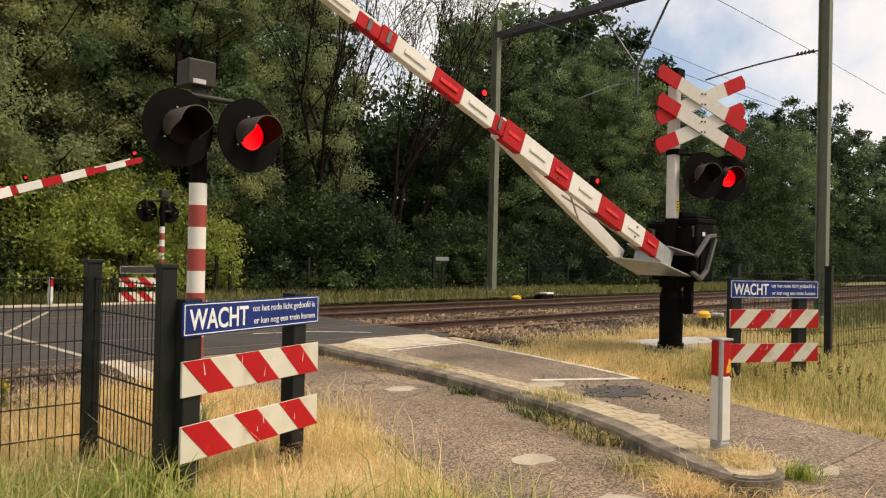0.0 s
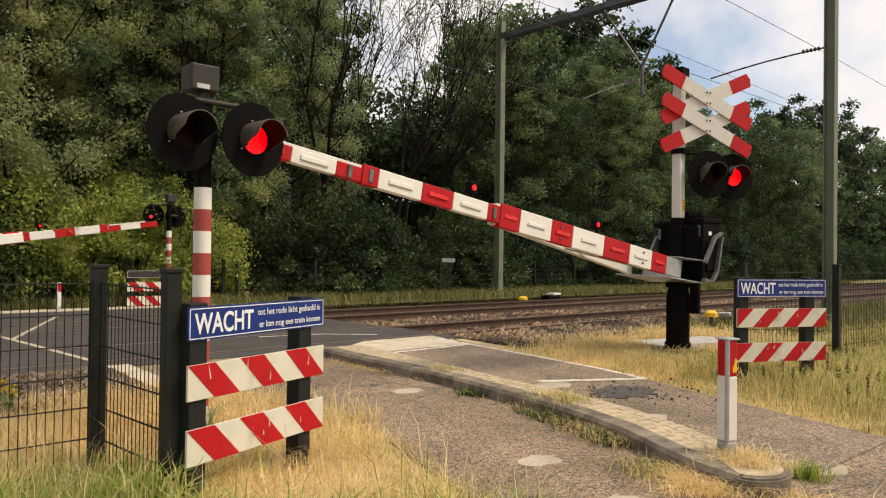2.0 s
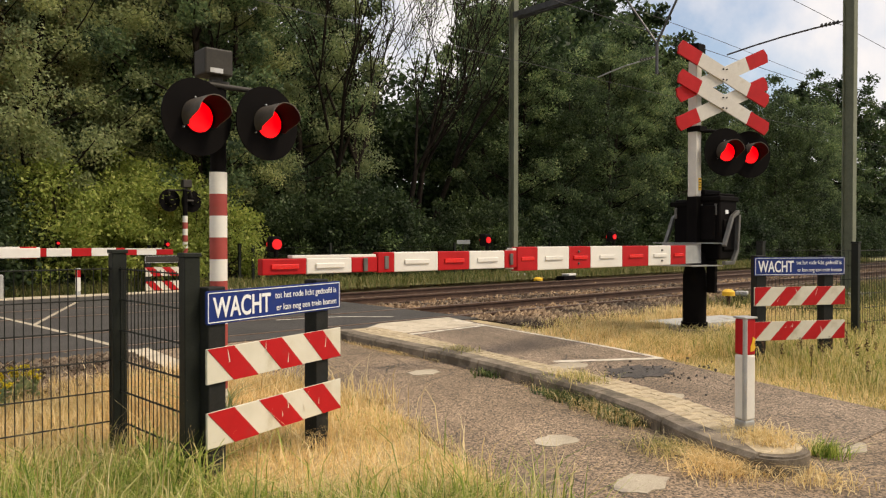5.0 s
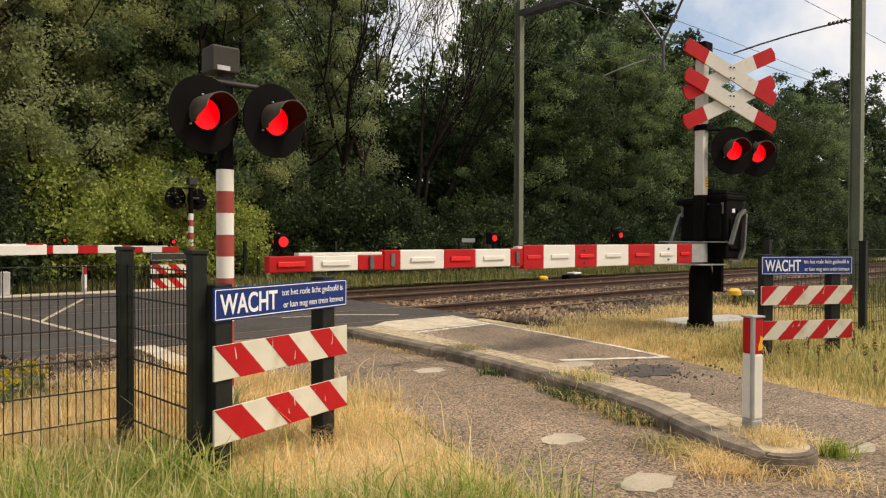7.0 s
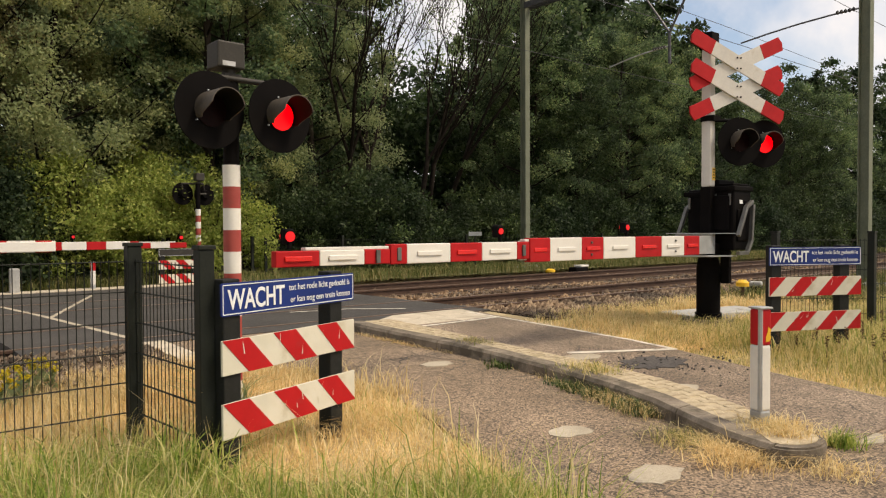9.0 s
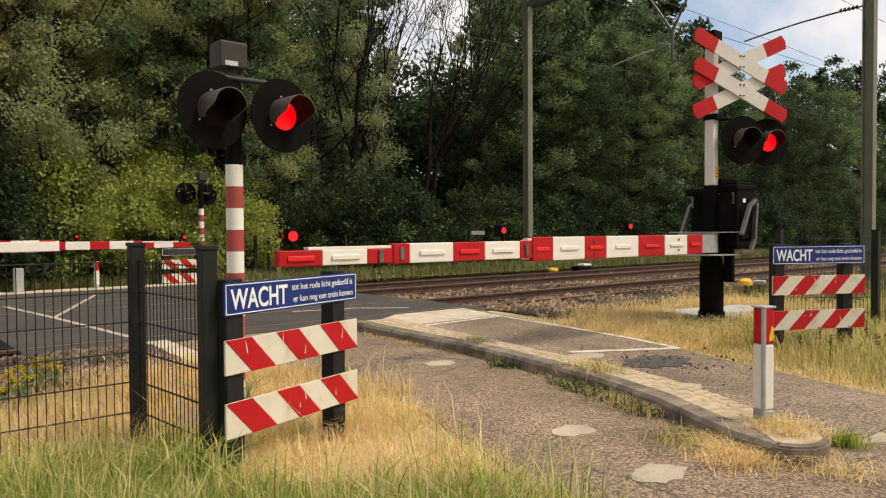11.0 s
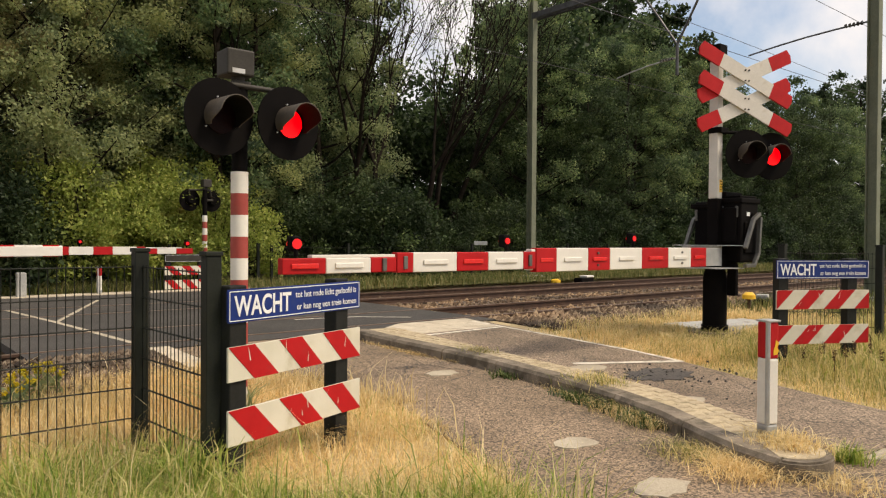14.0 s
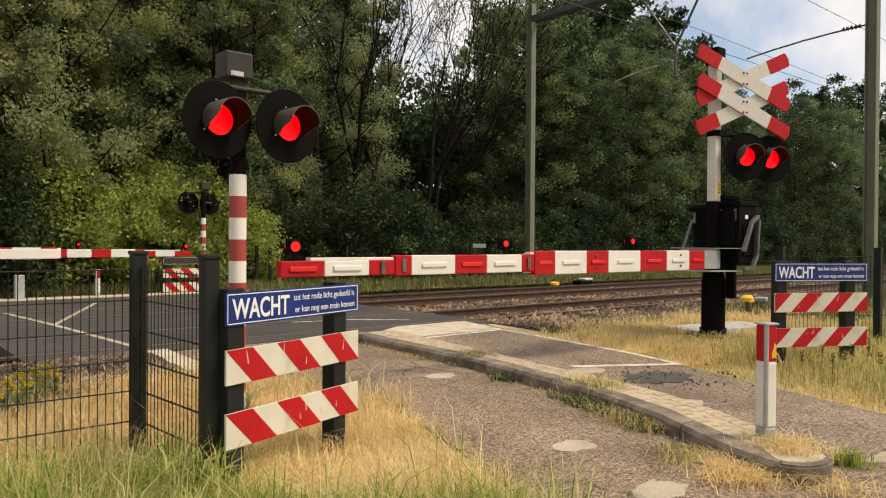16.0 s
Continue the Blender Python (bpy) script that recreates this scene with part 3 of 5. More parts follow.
# ---- lamps with hoods ----
def signal_lamp(parent, at, radius, lens_r, hood_len):
    """A black backing disc with a hooded lens that looks along local -y. Returns the part that glows."""
    bm = B()
    rod(bm, (0, 0, 0), (0, 0.012, 0), radius, n=40)
    rod(bm, (0, 0.012, 0), (0, 0.13, 0), lens_r * 1.15, lens_r * 0.8, n=24)
    disc = part("backing_disc", bm, M_BLACK, parent, "matt black round backing disc", at, True)
    bm = B()
    rings = []
    for y, r in ((0.0, lens_r * 1.12), (-hood_len, lens_r * 1.16), (-hood_len, lens_r * 1.10), (0.0, lens_r * 1.06)):
        ring = []
        for k in range(25):
            a = radians(-32 + k * (244 / 24))
            cut = 1.0 if y == 0 else 0.30 + 0.70 * smooth01((math.sin(a) + 0.52) / 0.72)
            ring.append(bm.verts.new((r * math.cos(a), y * cut - 0.002, r * math.sin(a))))
        rings.append(ring)
    for p, q in ((0, 1), (1, 2)):
        for i in range(24):
            bm.faces.new((rings[p][i], rings[p][i + 1], rings[q][i + 1], rings[q][i]))
    part("hood", bm, M_HOOD, disc, "dusty brown-black hood", None, True)
    bm = B()
    rings = []
    for y in (0.0, -hood_len + 0.004):
        ring = []
        for k in range(25):
            a = radians(-32 + k * (244 / 24))
            cut = 1.0 if y == 0 else 0.30 + 0.70 * smooth01((math.sin(a) + 0.52) / 0.72)
            ring.append(bm.verts.new((lens_r * 1.095 * math.cos(a), y * cut - 0.002, lens_r * 1.095 * math.sin(a))))
        rings.append(ring)
    for i in range(24):
        bm.faces.new((rings[0][i], rings[0][i + 1], rings[1][i + 1], rings[1][i]))
    part("hood_lining", bm, M_LINING, disc, "black inside of the hood", None, True)
    bm = B()
    rod(bm, (0, -0.012, 0), (0, 0.0, 0), lens_r * 1.04, n=32)
    part("lens", bm, M_LENS_OFF, disc, "dark red lens")
    for a in (-25, 100, 215):
        bm = B()
        rod(bm, (lens_r * 1.22 * math.cos(radians(a)), -0.014, lens_r * 1.22 * math.sin(radians(a))), (lens_r * 1.22 * math.cos(radians(a)), 0, lens_r * 1.22 * math.sin(radians(a))), 0.006, n=8)
        part("bolt", bm, M_GALV, disc)
    bm = B()
    rod(bm, (0, -0.006, 0), (0, 0.0, 0), lens_r * 0.95, n=32)
    return part("lamp_light", bm, M_GLOW, disc, "glowing red lamp")


FLASH_LEFT, FLASH_RIGHT = [], []


def build_signal(m, label, lit):
    t = thing("crossing_signal", m, label, "railway signal", "signals")
    edges = (0.0, 0.09, 0.26, 0.425, 0.59, 0.755, 0.92, 1.085, 1.25, 1.415, 1.58, 1.745, 1.91)
    for k, (a, b) in enumerate(zip(edges, edges[1:])):
        bm = B()
        rod(bm, (0, 0, a), (0, 0, b), 0.066, n=24)
        part("pole_band", bm, M_BOOMWHITE if k % 2 else M_REDFADE, t, "", None, True)
    bm = B()
    rod(bm, (0, 0, 1.91), (0, 0, 2.56), 0.06, n=20)
    part("upper_pole", bm, M_BLACK, t, "", None, True)
    bm = B()
    box(bm, (-0.138, -0.09, 2.632), (0.082, 0.12, 2.83), 0.014)
    bell = part("bell_box", bm, M_BOXGREY, t, "dark grey bell housing on top of the pole")
    bm = B()
    box(bm, (-0.10, -0.094, 2.645), (0.0, -0.0905, 2.68))
    part("label_plate", bm, M_GALV, bell, "pale plate")
    bm = B()
    rod(bm, (-0.015, 0, 2.55), (-0.015, 0, 2.64), 0.05, n=16)
    box(bm, (-0.07, -0.05, 2.56), (0.07, 0.06, 2.60), 0.005)
    part("bell_neck", bm, M_BOXGREY, t, "", None, True)
    bm = B()
    rod(bm, (-0.16, -0.05, 2.56), (0.40, -0.05, 2.555), 0.022, n=12)
    rod(bm, (-0.16, -0.05, 2.56), (-0.22, -0.1, 2.35), 0.018, n=8)
    rod(bm, (0.40, -0.05, 2.555), (0.34, -0.1, 2.33), 0.018, n=8)
    rod(bm, (-0.22, -0.02, 2.30), (0.0, 0, 2.30), 0.03, n=10)
    part("lamp_bracket", bm, M_BOXGREY, t, "", None, True)
    for x, z, r in ((-0.22, 2.29, 0.282), (0.34, 2.30, 0.286)):
        g = signal_lamp(t, pose(x, -0.15, z, 0, 0, lit), r, 0.118, 0.235)
        (FLASH_LEFT if x < 0 else FLASH_RIGHT).append(g)
    return t


build_signal(pose(2.39, 5.33, 0.0), "red and white banded signal pole with two hooded red lamps", 9)
build_signal(pose(7.33, 18.4, 0.08, 0, 0, 180), "distant banded signal pole seen from behind", 9)


# ---- half barrier with cross ----
def bar_panel(x0, x1, z0, z1, y0, y1, bevel=0.004):
    bm = B()
    box(bm, (x0, y0, z0), (x1, y1, z1), bevel)
    return bm


def cross_arm(length, width, up, at, parent):
    """One arm of the cross: a flat board with red pointed-off ends."""
    bm = B()
    red = 0.39
    box(bm, (-length / 2 + red, -0.012, -width / 2), (length / 2 - red, 0.012, width / 2), 0.002)
    arm = part("cross_arm", bm, M_CROSSWHITE, parent, "white board of the warning cross with red ends", at @ pose(0, 0, 0, 0, up, 0))
    for s in (-1, 1):
        bm = B()
        xs = [(s * (length / 2 - red), -width / 2), (s * (length / 2 - 0.03), -width / 2), (s * length / 2, 0.0), (s * (length / 2 - 0.03), width / 2), (s * (length / 2 - red), width / 2)]
        a = [bm.verts.new((x, -0.014, z)) for x, z in xs]
        b = [bm.verts.new((x, 0.014, z)) for x, z in xs]
        bm.faces.new(a)
        bm.faces.new(b)
        for i in range(5):
            j = (i + 1) % 5
            bm.faces.new((a[i], a[j], b[j], b[i]))
        part("red_end", bm, M_RED, arm)
    return arm


BOOMS = []
PIVOT = (0.36, 0.0, 1.68)


def build_barrier(m, label, with_cross=True):
    t = thing("level_crossing_barrier", m, label, "barrier", "barriers")
    bm = B()
    rod(bm, (0, 0, -0.2), (0, 0, 0.12), 0.185, n=28)
    rod(bm, (0, 0, 0.12), (0, 0, 0.78), 0.165, n=28)
    rod(bm, (0, 0, 0.78), (0, 0, 0.95), 0.165, 0.13, n=28)
    part("pedestal", bm, M_BLACK, t, "black round steel pedestal", None, True)
    bm = B()
    rod(bm, (0, 0, -0.1), (0, 0, 0.03), 0.36, n=10)
    part("footing", bm, M_KERB, t, "low worn concrete footing")
    bm = B()
    box(bm, (0.02, -0.30, 0.55), (0.10, -0.17, 1.0), 0.01)
    part("cable_cover", bm, M_BLACK, t)
    bm = B()
    box(bm, (-0.10, -0.15, 0.92), (0.36, 0.15, 1.12), 0.01)
    part("head_plate", bm, M_BLACK, t)
    bm = B()
    box(bm, (0.04, -0.36, 1.02), (0.54, 0.02, 1.94), 0.03)
    drive = part("drive_box", bm, M_BLACK, t, "black plastic drive housing")
    for lo, hi, bev in (((0.10, 0.04, 1.02), (0.52, 0.40, 1.90), 0.03), ((0.08, 0.14, 1.80), (0.54, 0.46, 1.87), 0.015), ((0.06, -0.12, 1.96), (0.52, -0.02, 2.03), 0.015), ((0.02, -0.38, 1.86), (0.56, 0.03, 1.93), 0.015), ((0.0, -0.30, 1.30), (0.05, -0.05, 1.80), 0.02), ((0.14, 0.0, 1.10), (0.46, 0.06, 1.86), 0.01), ((0.12, -0.385, 1.15), (0.50, -0.355, 1.6), 0.02), ((0.06, -0.34, 1.94), (0.50, 0.0, 1.97), 0.01)):
        bm = B()
        box(bm, lo, hi, bev)
        part("housing_panel", bm, M_BLACK, drive)
    bm = B()
    box(bm, (0.20, -0.364, 1.68), (0.28, -0.3605, 1.735))
    part("label_plate", bm, M_LETTER, drive, "small white label")
    for y0, z0 in ((-0.30, 1.66), (-0.08, 1.66), (0.12, 1.62), (0.33, 1.62)):
        bm = B()
        box(bm, (0.025, y0 - 0.02, z0), (0.045, y0 + 0.02, z0 + 0.16), 0.006)
        part("latch", bm, M_ARM, drive, "dull steel latch")
    for y0 in (-0.39, 0.42):
        bm = B()
        rod(bm, (PIVOT[0], y0, PIVOT[2]), (PIVOT[0], y0 + 0.04, PIVOT[2]), 0.05, n=16)
        part("axle_cap", bm, M_BLACK, drive, "", None, True)
    bm = B()
    box(bm, (-0.086, -0.07, 1.93), (0.05, 0.07, 3.95), 0.012)
    pole = part("mast", bm, M_CROSSWHITE, t, "off-white square mast")
    bm = B()
    box(bm, (-0.095, -0.08, 0.95), (0.06, 0.08, 1.93), 0.01)
    part("mast_sleeve", bm, M_BLACK, t, "black lower sleeve of the mast")
    bm = B()
    box(bm, (-0.03, -0.074, 2.02), (0.045, -0.0705, 2.2))
    part("yellow_sticker", bm, M_YELLOW, pole, "yellow sticker")
    bm = B()
    for z in (2.05, 2.09, 2.13, 2.17):
        box(bm, (-0.02, -0.077, z), (0.035, -0.0745, z + 0.012))
    part("sticker_bars", bm, M_BLACK, pole)
    bm = B()
    box(bm, (-0.12, -0.11, 3.88), (0.09, 0.10, 4.12), 0.02)
    part("mast_cap", bm, M_BLACK, pole)
    if with_cross:
        turn = pose(0, 0, 0, 0, 0, -22)
        for zc in (3.68, 3.275):
            at = pose(0.26, -0.30, zc) @ turn
            cross_arm(1.72, 0.205, 24, at, t)
            cross_arm(1.72, 0.205, -24, at @ pose(0, 0.03, 0), t)
            for x in (-0.03, 0.03):
                for z in (-0.075, 0.075):
                    bm = B()
                    rod(bm, (x, -0.024, z), (x, -0.01, z), 0.012, n=8)
                    part("bolt", bm, M_BLACK, t, "", at)
            bm = B()
            box(bm, (-0.28, 0.05, -0.02), (0.02, 0.075, 0.02))
            part("cross_bracket", bm, M_CROSSWHITE, t, "", at @ pose(0, 0.01, 0.02, 0, 8, 12))
        bm = B()
        rod(bm, (0, -0.1, 2.87), (0.25, -0.26, 2.87), 0.025, n=10)
        box(bm, (-0.1, -0.13, 2.86), (0.1, 0.08, 2.94), 0.005)
        part("lamp_bracket", bm, M_BLACK, t)
    for x, y, z in ((0.28, -0.32, 2.57), (0.80, -0.42, 2.565)):
        g = signal_lamp(t, pose(x, y, z, 0, 0, -28), 0.345, 0.138, 0.22)
        (FLASH_LEFT if x < 0.5 else FLASH_RIGHT).append(g)
    # the moving boom: origin on the axle, reaching along -x, half a metre below the axle when closed
    zb = -0.58
    yb = -0.15
    bm = B()
    box(bm, (-7.29, yb, zb - 0.045), (-0.95, yb + 0.05, zb + 0.045), 0.004)
    boom = part("boom", bm, M_BOOMWHITE, t, "striped barrier boom with small red lamps", pose(*PIVOT))
    # panels: from, to, lower, upper edge, colour
    panels = ((-1.28, -0.90, 0.13, 1), (-1.81, -1.28, 0.13, 0), (-2.38, -1.81, 0.13, 1), (-3.02, -2.38, 0.13, 0), (-3.42, -3.02, 0.13, 1), (-3.97, -3.42, 0.13, 0), (-4.30, -3.97, 0.13, 1), (-4.49, -4.30, 0.092, 1), (-5.0, -4.49, 0.092, 0), (-5.42, -5.0, 0.092, 1), (-5.96, -5.42, 0.092, 0), (-6.15, -5.96, 0.092, 1), (-6.43, -6.15, 0.05, 1), (-6.89, -6.43, 0.05, 0), (-7.30, -6.89, 0.05, 1))
    low = {0.13: -0.13, 0.092: -0.093, 0.05: -0.083}
    for a, b, hi, red in panels:
        lo = low[hi]
        bm = B()
        step = 0.035 if (a, hi) in ((-4.30, 0.13), (-6.15, 0.092)) else 0.0
        bm = bar_panel(a + 0.0015, b - 0.0015, zb + lo, zb + hi, yb - 0.03 - step * 0.2, yb + 0.056, 0.008)
        p = part("boom_panel", bm, M_RED if red else M_BOOMWHITE, boom)
        bm = B()
        c = (a + b) / 2
        if b - a > 0.3:
            w = min(0.3, (b - a) * 0.62)
            box(bm, (c - w / 2, yb - 0.045, zb + (lo + hi) / 2 - 0.022), (c + w / 2, yb - 0.028, zb + (lo + hi) / 2 + 0.022), 0.006)
            part("reflector", bm, M_REFLECT if red else M_BOOMWHITE, boom, "red reflector" if red else "white reflector")
        else:
            box(bm, (c - 0.022, yb - 0.048, zb + (lo + hi) / 2 - 0.06), (c + 0.022, yb - 0.03, zb + (lo + hi) / 2 + 0.06), 0.004)
            part("clamp_plate", bm, M_ARM, boom)
    for x in (-1.5, -3.25):
        for z in (-0.07, 0.07):
            bm = B()
            rod(bm, (x, yb - 0.045, zb + z), (x, yb - 0.028, zb + z), 0.014, n=8)
            part("bolt", bm, M_ARM, boom)
    # white capping strips over the two slender lengths
    for a, b, z in ((-7.02, -6.16, 0.051), (-4.36, -4.29, 0.093)):
        bm = B()
        box(bm, (a, yb - 0.02, zb + z), (b, yb + 0.06, zb + z + 0.025), 0.003)
        part("capping_strip", bm, M_BOOMWHITE, boom)
    # steel root plates, frame, side arms and the flat brace behind the boom
    bm = B()
    box(bm, (-0.92, yb - 0.025, zb - 0.125), (-0.50, yb + 0.03, zb + 0.125), 0.006)
    box(bm, (-0.5, yb - 0.01, zb - 0.13), (-0.46, 0.45, zb + 0.15), 0.004)
    part("root_plate", bm, M_GALV, boom, "grey steel root plate")
    bm = B()
    prism(bm, [(-1.0, 0.56), (-0.8, yb - 0.06), (-0.3, -0.40), (-0.3, 0.46)], zb - 0.165, zb - 0.15)
    part("frame_plate", bm, M_GALV, boom)
    bm = B()
    prism(bm, [(-0.62, yb - 0.02), (-0.3, -0.42), (-0.3, 0.46), (-0.72, 0.47)], zb + 0.155, zb + 0.165)
    part("frame_plate", bm, M_GALV, boom)
    for y in (-0.44, 0.50):
        bm = B()
        for p, q in (((-0.34, zb + 0.13), (-0.12, -0.05)), ((-0.12, -0.05), (0.04, 0.03)), ((-0.34, zb - 0.12), (-0.10, zb - 0.12)), ((-0.10, zb - 0.12), (0.02, zb + 0.05)), ((0.02, zb + 0.05), (0.07, -0.02))):
            d = Vector((q[0] - p[0], 0, q[1] - p[1]))
            mm = Matrix.Translation(((p[0] + q[0]) / 2, y, (p[1] + q[1]) / 2)) @ d.to_track_quat("X", "Z").to_matrix().to_4x4()
            box(bm, (-d.length / 2 - 0.01, -0.028, -0.026), (d.length / 2 + 0.01, 0.028, 0.026), 0.008, mm)
        part("side_arm", bm, M_ARM, boom, "bent grey steel side arm")
    p, q = Vector((-0.62, 0.60, zb)), Vector((-4.35, yb + 0.05, zb))
    d = q - p
    bm = B()
    box(bm, (-d.length / 2, -0.045, -0.11), (d.length / 2, 0.045, 0.10), 0.008, Matrix.Translation((p + q) / 2) @ pose(0, 0, 0, 0, 0, math.degrees(math.atan2(d.y, d.x))))
    part("brace", bm, M_BOOMWHITE, boom, "white diagonal brace behind the boom")
    bm = B()
    rod(bm, (-0.95, yb + 0.04, zb - 0.12), (-2.9, yb + 0.16, zb - 0.12), 0.012, n=8)
    rod(bm, (-2.2, 0.25, zb - 0.11), (-2.9, yb + 0.04, zb - 0.11), 0.012, n=8)
    part("stay", bm, M_GALV, boom)
    for x, z, r in ((-7.16, 0.065, 0.043), (-4.72, 0.10, 0.032), (-2.53, 0.14, 0.032)):
        bm = B()
        rod(bm, (x, yb, zb + z), (x, yb, zb + z + 0.06), 0.02, n=10)
        box(bm, (x - 0.05, yb - 0.015, zb + z + 0.04), (x + 0.05, yb + 0.075, zb + z + 0.17), 0.02)
        lamp = part("boom_lamp", bm, M_BLACK, boom, "small black lamp with a red face")
        bm = B()
        rod(bm, (x, yb - 0.024, zb + z + 0.105), (x, yb - 0.014, zb + z + 0.105), r, n=20)
        part("lamp_face", bm, M_LED, lamp, "red lamp face")
        bm = B()
        rod(bm, (x, yb + 0.074, zb + z + 0.105), (x, yb + 0.084, zb + z + 0.105), r, n=20)
        part("lamp_face", bm, M_LED, lamp, "red lamp face")
    BOOMS.append(boom)
    return t


build_barrier(pose(9.74, 5.6, 0.09), "half barrier with white mast, red-ended double cross and red lamps")
build_barrier(pose(-0.09, 17.85, 0.0, 0, 0, 180), "far half barrier with striped boom across the road", False)


# ---- mesh fences ----
def fence_run(points, height, label, base=0.0, post=0.045, dense=0.05):
    t = thing("mesh_fence", Matrix(), label, "fence", "fences")
    for (x, y) in points:
        z0 = gz(x, y) + base
        bm = B()
        box(bm, (x - post, y - post, z0 - 0.3), (x + post, y + post, z0 + height + 0.1), 0.006)
        p = part("post", bm, M_FENCE, t)
        bm = B()
        box(bm, (x - post * 1.15, y - post * 1.15, z0 + height + 0.1), (x + post * 1.15, y + post * 1.15, z0 + height + 0.125), 0.004)
        part("post_cap", bm, M_FENCE, p)
    for (xa, ya), (xb, yb) in zip(points, points[1:]):
        a, b = Vector((xa, ya, gz(xa, ya) + base)), Vector((xb, yb, gz(xb, yb) + base))
        d = b - a
        n = max(1, int(d.length / dense))
        bm = B()
        for i in range(1, n):
            p = a + d * (i / n)
            rod(bm, p + Vector((0, 0, 0.03)), p + Vector((0, 0, height + 0.015)), 0.0032, n=4, caps=False)
        side = Vector((-d.y, d.x, 0)).normalized() * 0.006
        k = 0
        while k * 0.2 <= height + 0.01:
            for s in (-1, 1):
                rod(bm, a + side * s + Vector((0, 0, height - k * 0.2)), b + side * s + Vector((0, 0, height - k * 0.2)), 0.0036, n=4, caps=False)
            k += 1
        part("mesh_panel", bm, M_FENCE, t)
    return t


fence_run([(-4.2, 5.0), (-1.7, 5.01), (1.56, 5.03), (1.65, 4.06)], 1.2, "dark green double-bar mesh fence with square posts")
fence_run([(10.0, 4.75), (10.9, 3.85), (13.4, 3.6), (15.9, 3.4), (18.4, 3.2)], 1.2, "dark mesh fence in tall grass beside the track", 0.05)
fence_run([(9.3 + 2.5 * k, 18.6 + 0.02 * k) for k in range(0, 17)], 1.05, "low dark mesh fence along the wood edge", 0.0, 0.035, 0.1)
fence_run([(8.9, 18.6), (6.6, 18.9), (4.1, 19.0), (1.6, 19.1), (-0.9, 19.2)], 1.05, "low dark mesh fence beyond the crossing", 0.0, 0.035, 0.1)


# ---- marker posts, track boxes, slab ----
def marker_post(m, height, label, yellow=True):
    t = thing("marker_post", m, label, "bollard", "marker posts")
    w = 0.047
    for z0, z1, mm, nm in ((-0.1, 0.1, M_GALV, "base_sleeve"), (0.1, height * 0.69, M_BOOMWHITE, "white_body"), (height * 0.69, height, M_RED, "red_head")):
        bm = B()
        box(bm, (-w, -w, z0), (w, w, z1), 0.012)
        part(nm, bm, mm, t)
    bm = B()
    for a, b in ((-w, -w),):
        rod(bm, (a + 0.012, b + 0.012, 0.1), (a + 0.012, b + 0.012, height), 0.016, n=8)
    part("corner_strip", bm, M_GALV, t, "grey corner strip")
    bm = B()
    box(bm, (-w - 0.008, -w - 0.008, height), (w + 0.008, w + 0.008, height + 0.014), 0.004)
    part("cap", bm, M_GALV, t)
    if yellow:
        bm = B()
        prism(bm, [(0, 0), (0.03, 0.004), (0.045, 0.03), (0.03, 0.05), (0.045, 0.08), (0.02, 0.1), (0.012, 0.06), (0.0, 0.035)], -0.001, 0.002)
        part("yellow_mark", bm, M_YELLOW, t, "torn yellow sticker", pose(0.0, -w - 0.001, height * 0.72, 90, 0, 0))
    return t


marker_post(pose(4.75, 2.35, 0.1, 0, 0, -18.5), 0.775, "white and red square marker post on the kerb strip")
marker_post(pose(4.6, 17.65, 0.13), 0.6, "small far white and red marker post", False)

stub = thing("stub_post", pose(3.05, 17.65, 0.13), "short weathered grey concrete post", "post")
bm = B()
box(bm, (-0.09, -0.09, -0.1), (0.09, 0.09, 0.52), 0.02)
part("shaft", bm, M_GREYCON, stub)
plate_post = thing("track_sign", pose(16.6, 18.0, 0.1), "small white plate on a thin post", "sign")
bm = B()
rod(bm, (0, 0, -0.2), (0, 0, 1.25), 0.025, n=8)
part("post", bm, M_FENCE, plate_post)
bm = B()
box(bm, (-0.22, -0.035, 1.14), (0.22, -0.026, 1.27), 0.003)
part("plate", bm, M_GALV, plate_post, "small pale plate", pose(0, 0, 0, 0, 0, -35))


def cap_box(m, label):
    t = thing("track_marker", m, label, "track equipment", "track markers")
    bm = B()
    rod(bm, (0, 0, -0.3), (0, 0, 0.16), 0.05, n=12)
    part("stem", bm, M_RUST, t)
    bm = B()
    rod(bm, (0, 0, 0.16), (0, 0, 0.24), 0.17, 0.165, n=20)
    rod(bm, (0, 0, 0.24), (0, 0, 0.29), 0.165, 0.09, n=20)
    part("cap", bm, M_YELLOW, t, "yellow plastic cap", None, True)
    return t


cap_box(pose(13.5, 7.05, 0.16) @ Matrix.Diagonal((0.72, 0.72, 0.95, 1)), "yellow capped cable marker beside the ballast")
cap_box(pose(17.3, 15.3, -0.02) @ Matrix.Diagonal((0.9, 0.9, 0.8, 1)), "yellow capped cable marker beyond the rails")


def track_box(m, label, top):
    t = thing("track_box", m, label, "track equipment", "track boxes")
    bm = B()
    box(bm, (-0.35, -0.16, -0.05), (0.35, 0.16, 0.12), 0.03)
    part("housing", bm, M_BLACK, t)
    bm = B()
    box(bm, (-0.05, -0.15, 0.12), (0.38, 0.15, 0.19), 0.025)
    part("lid", bm, top, t, "pale lid")
    return t


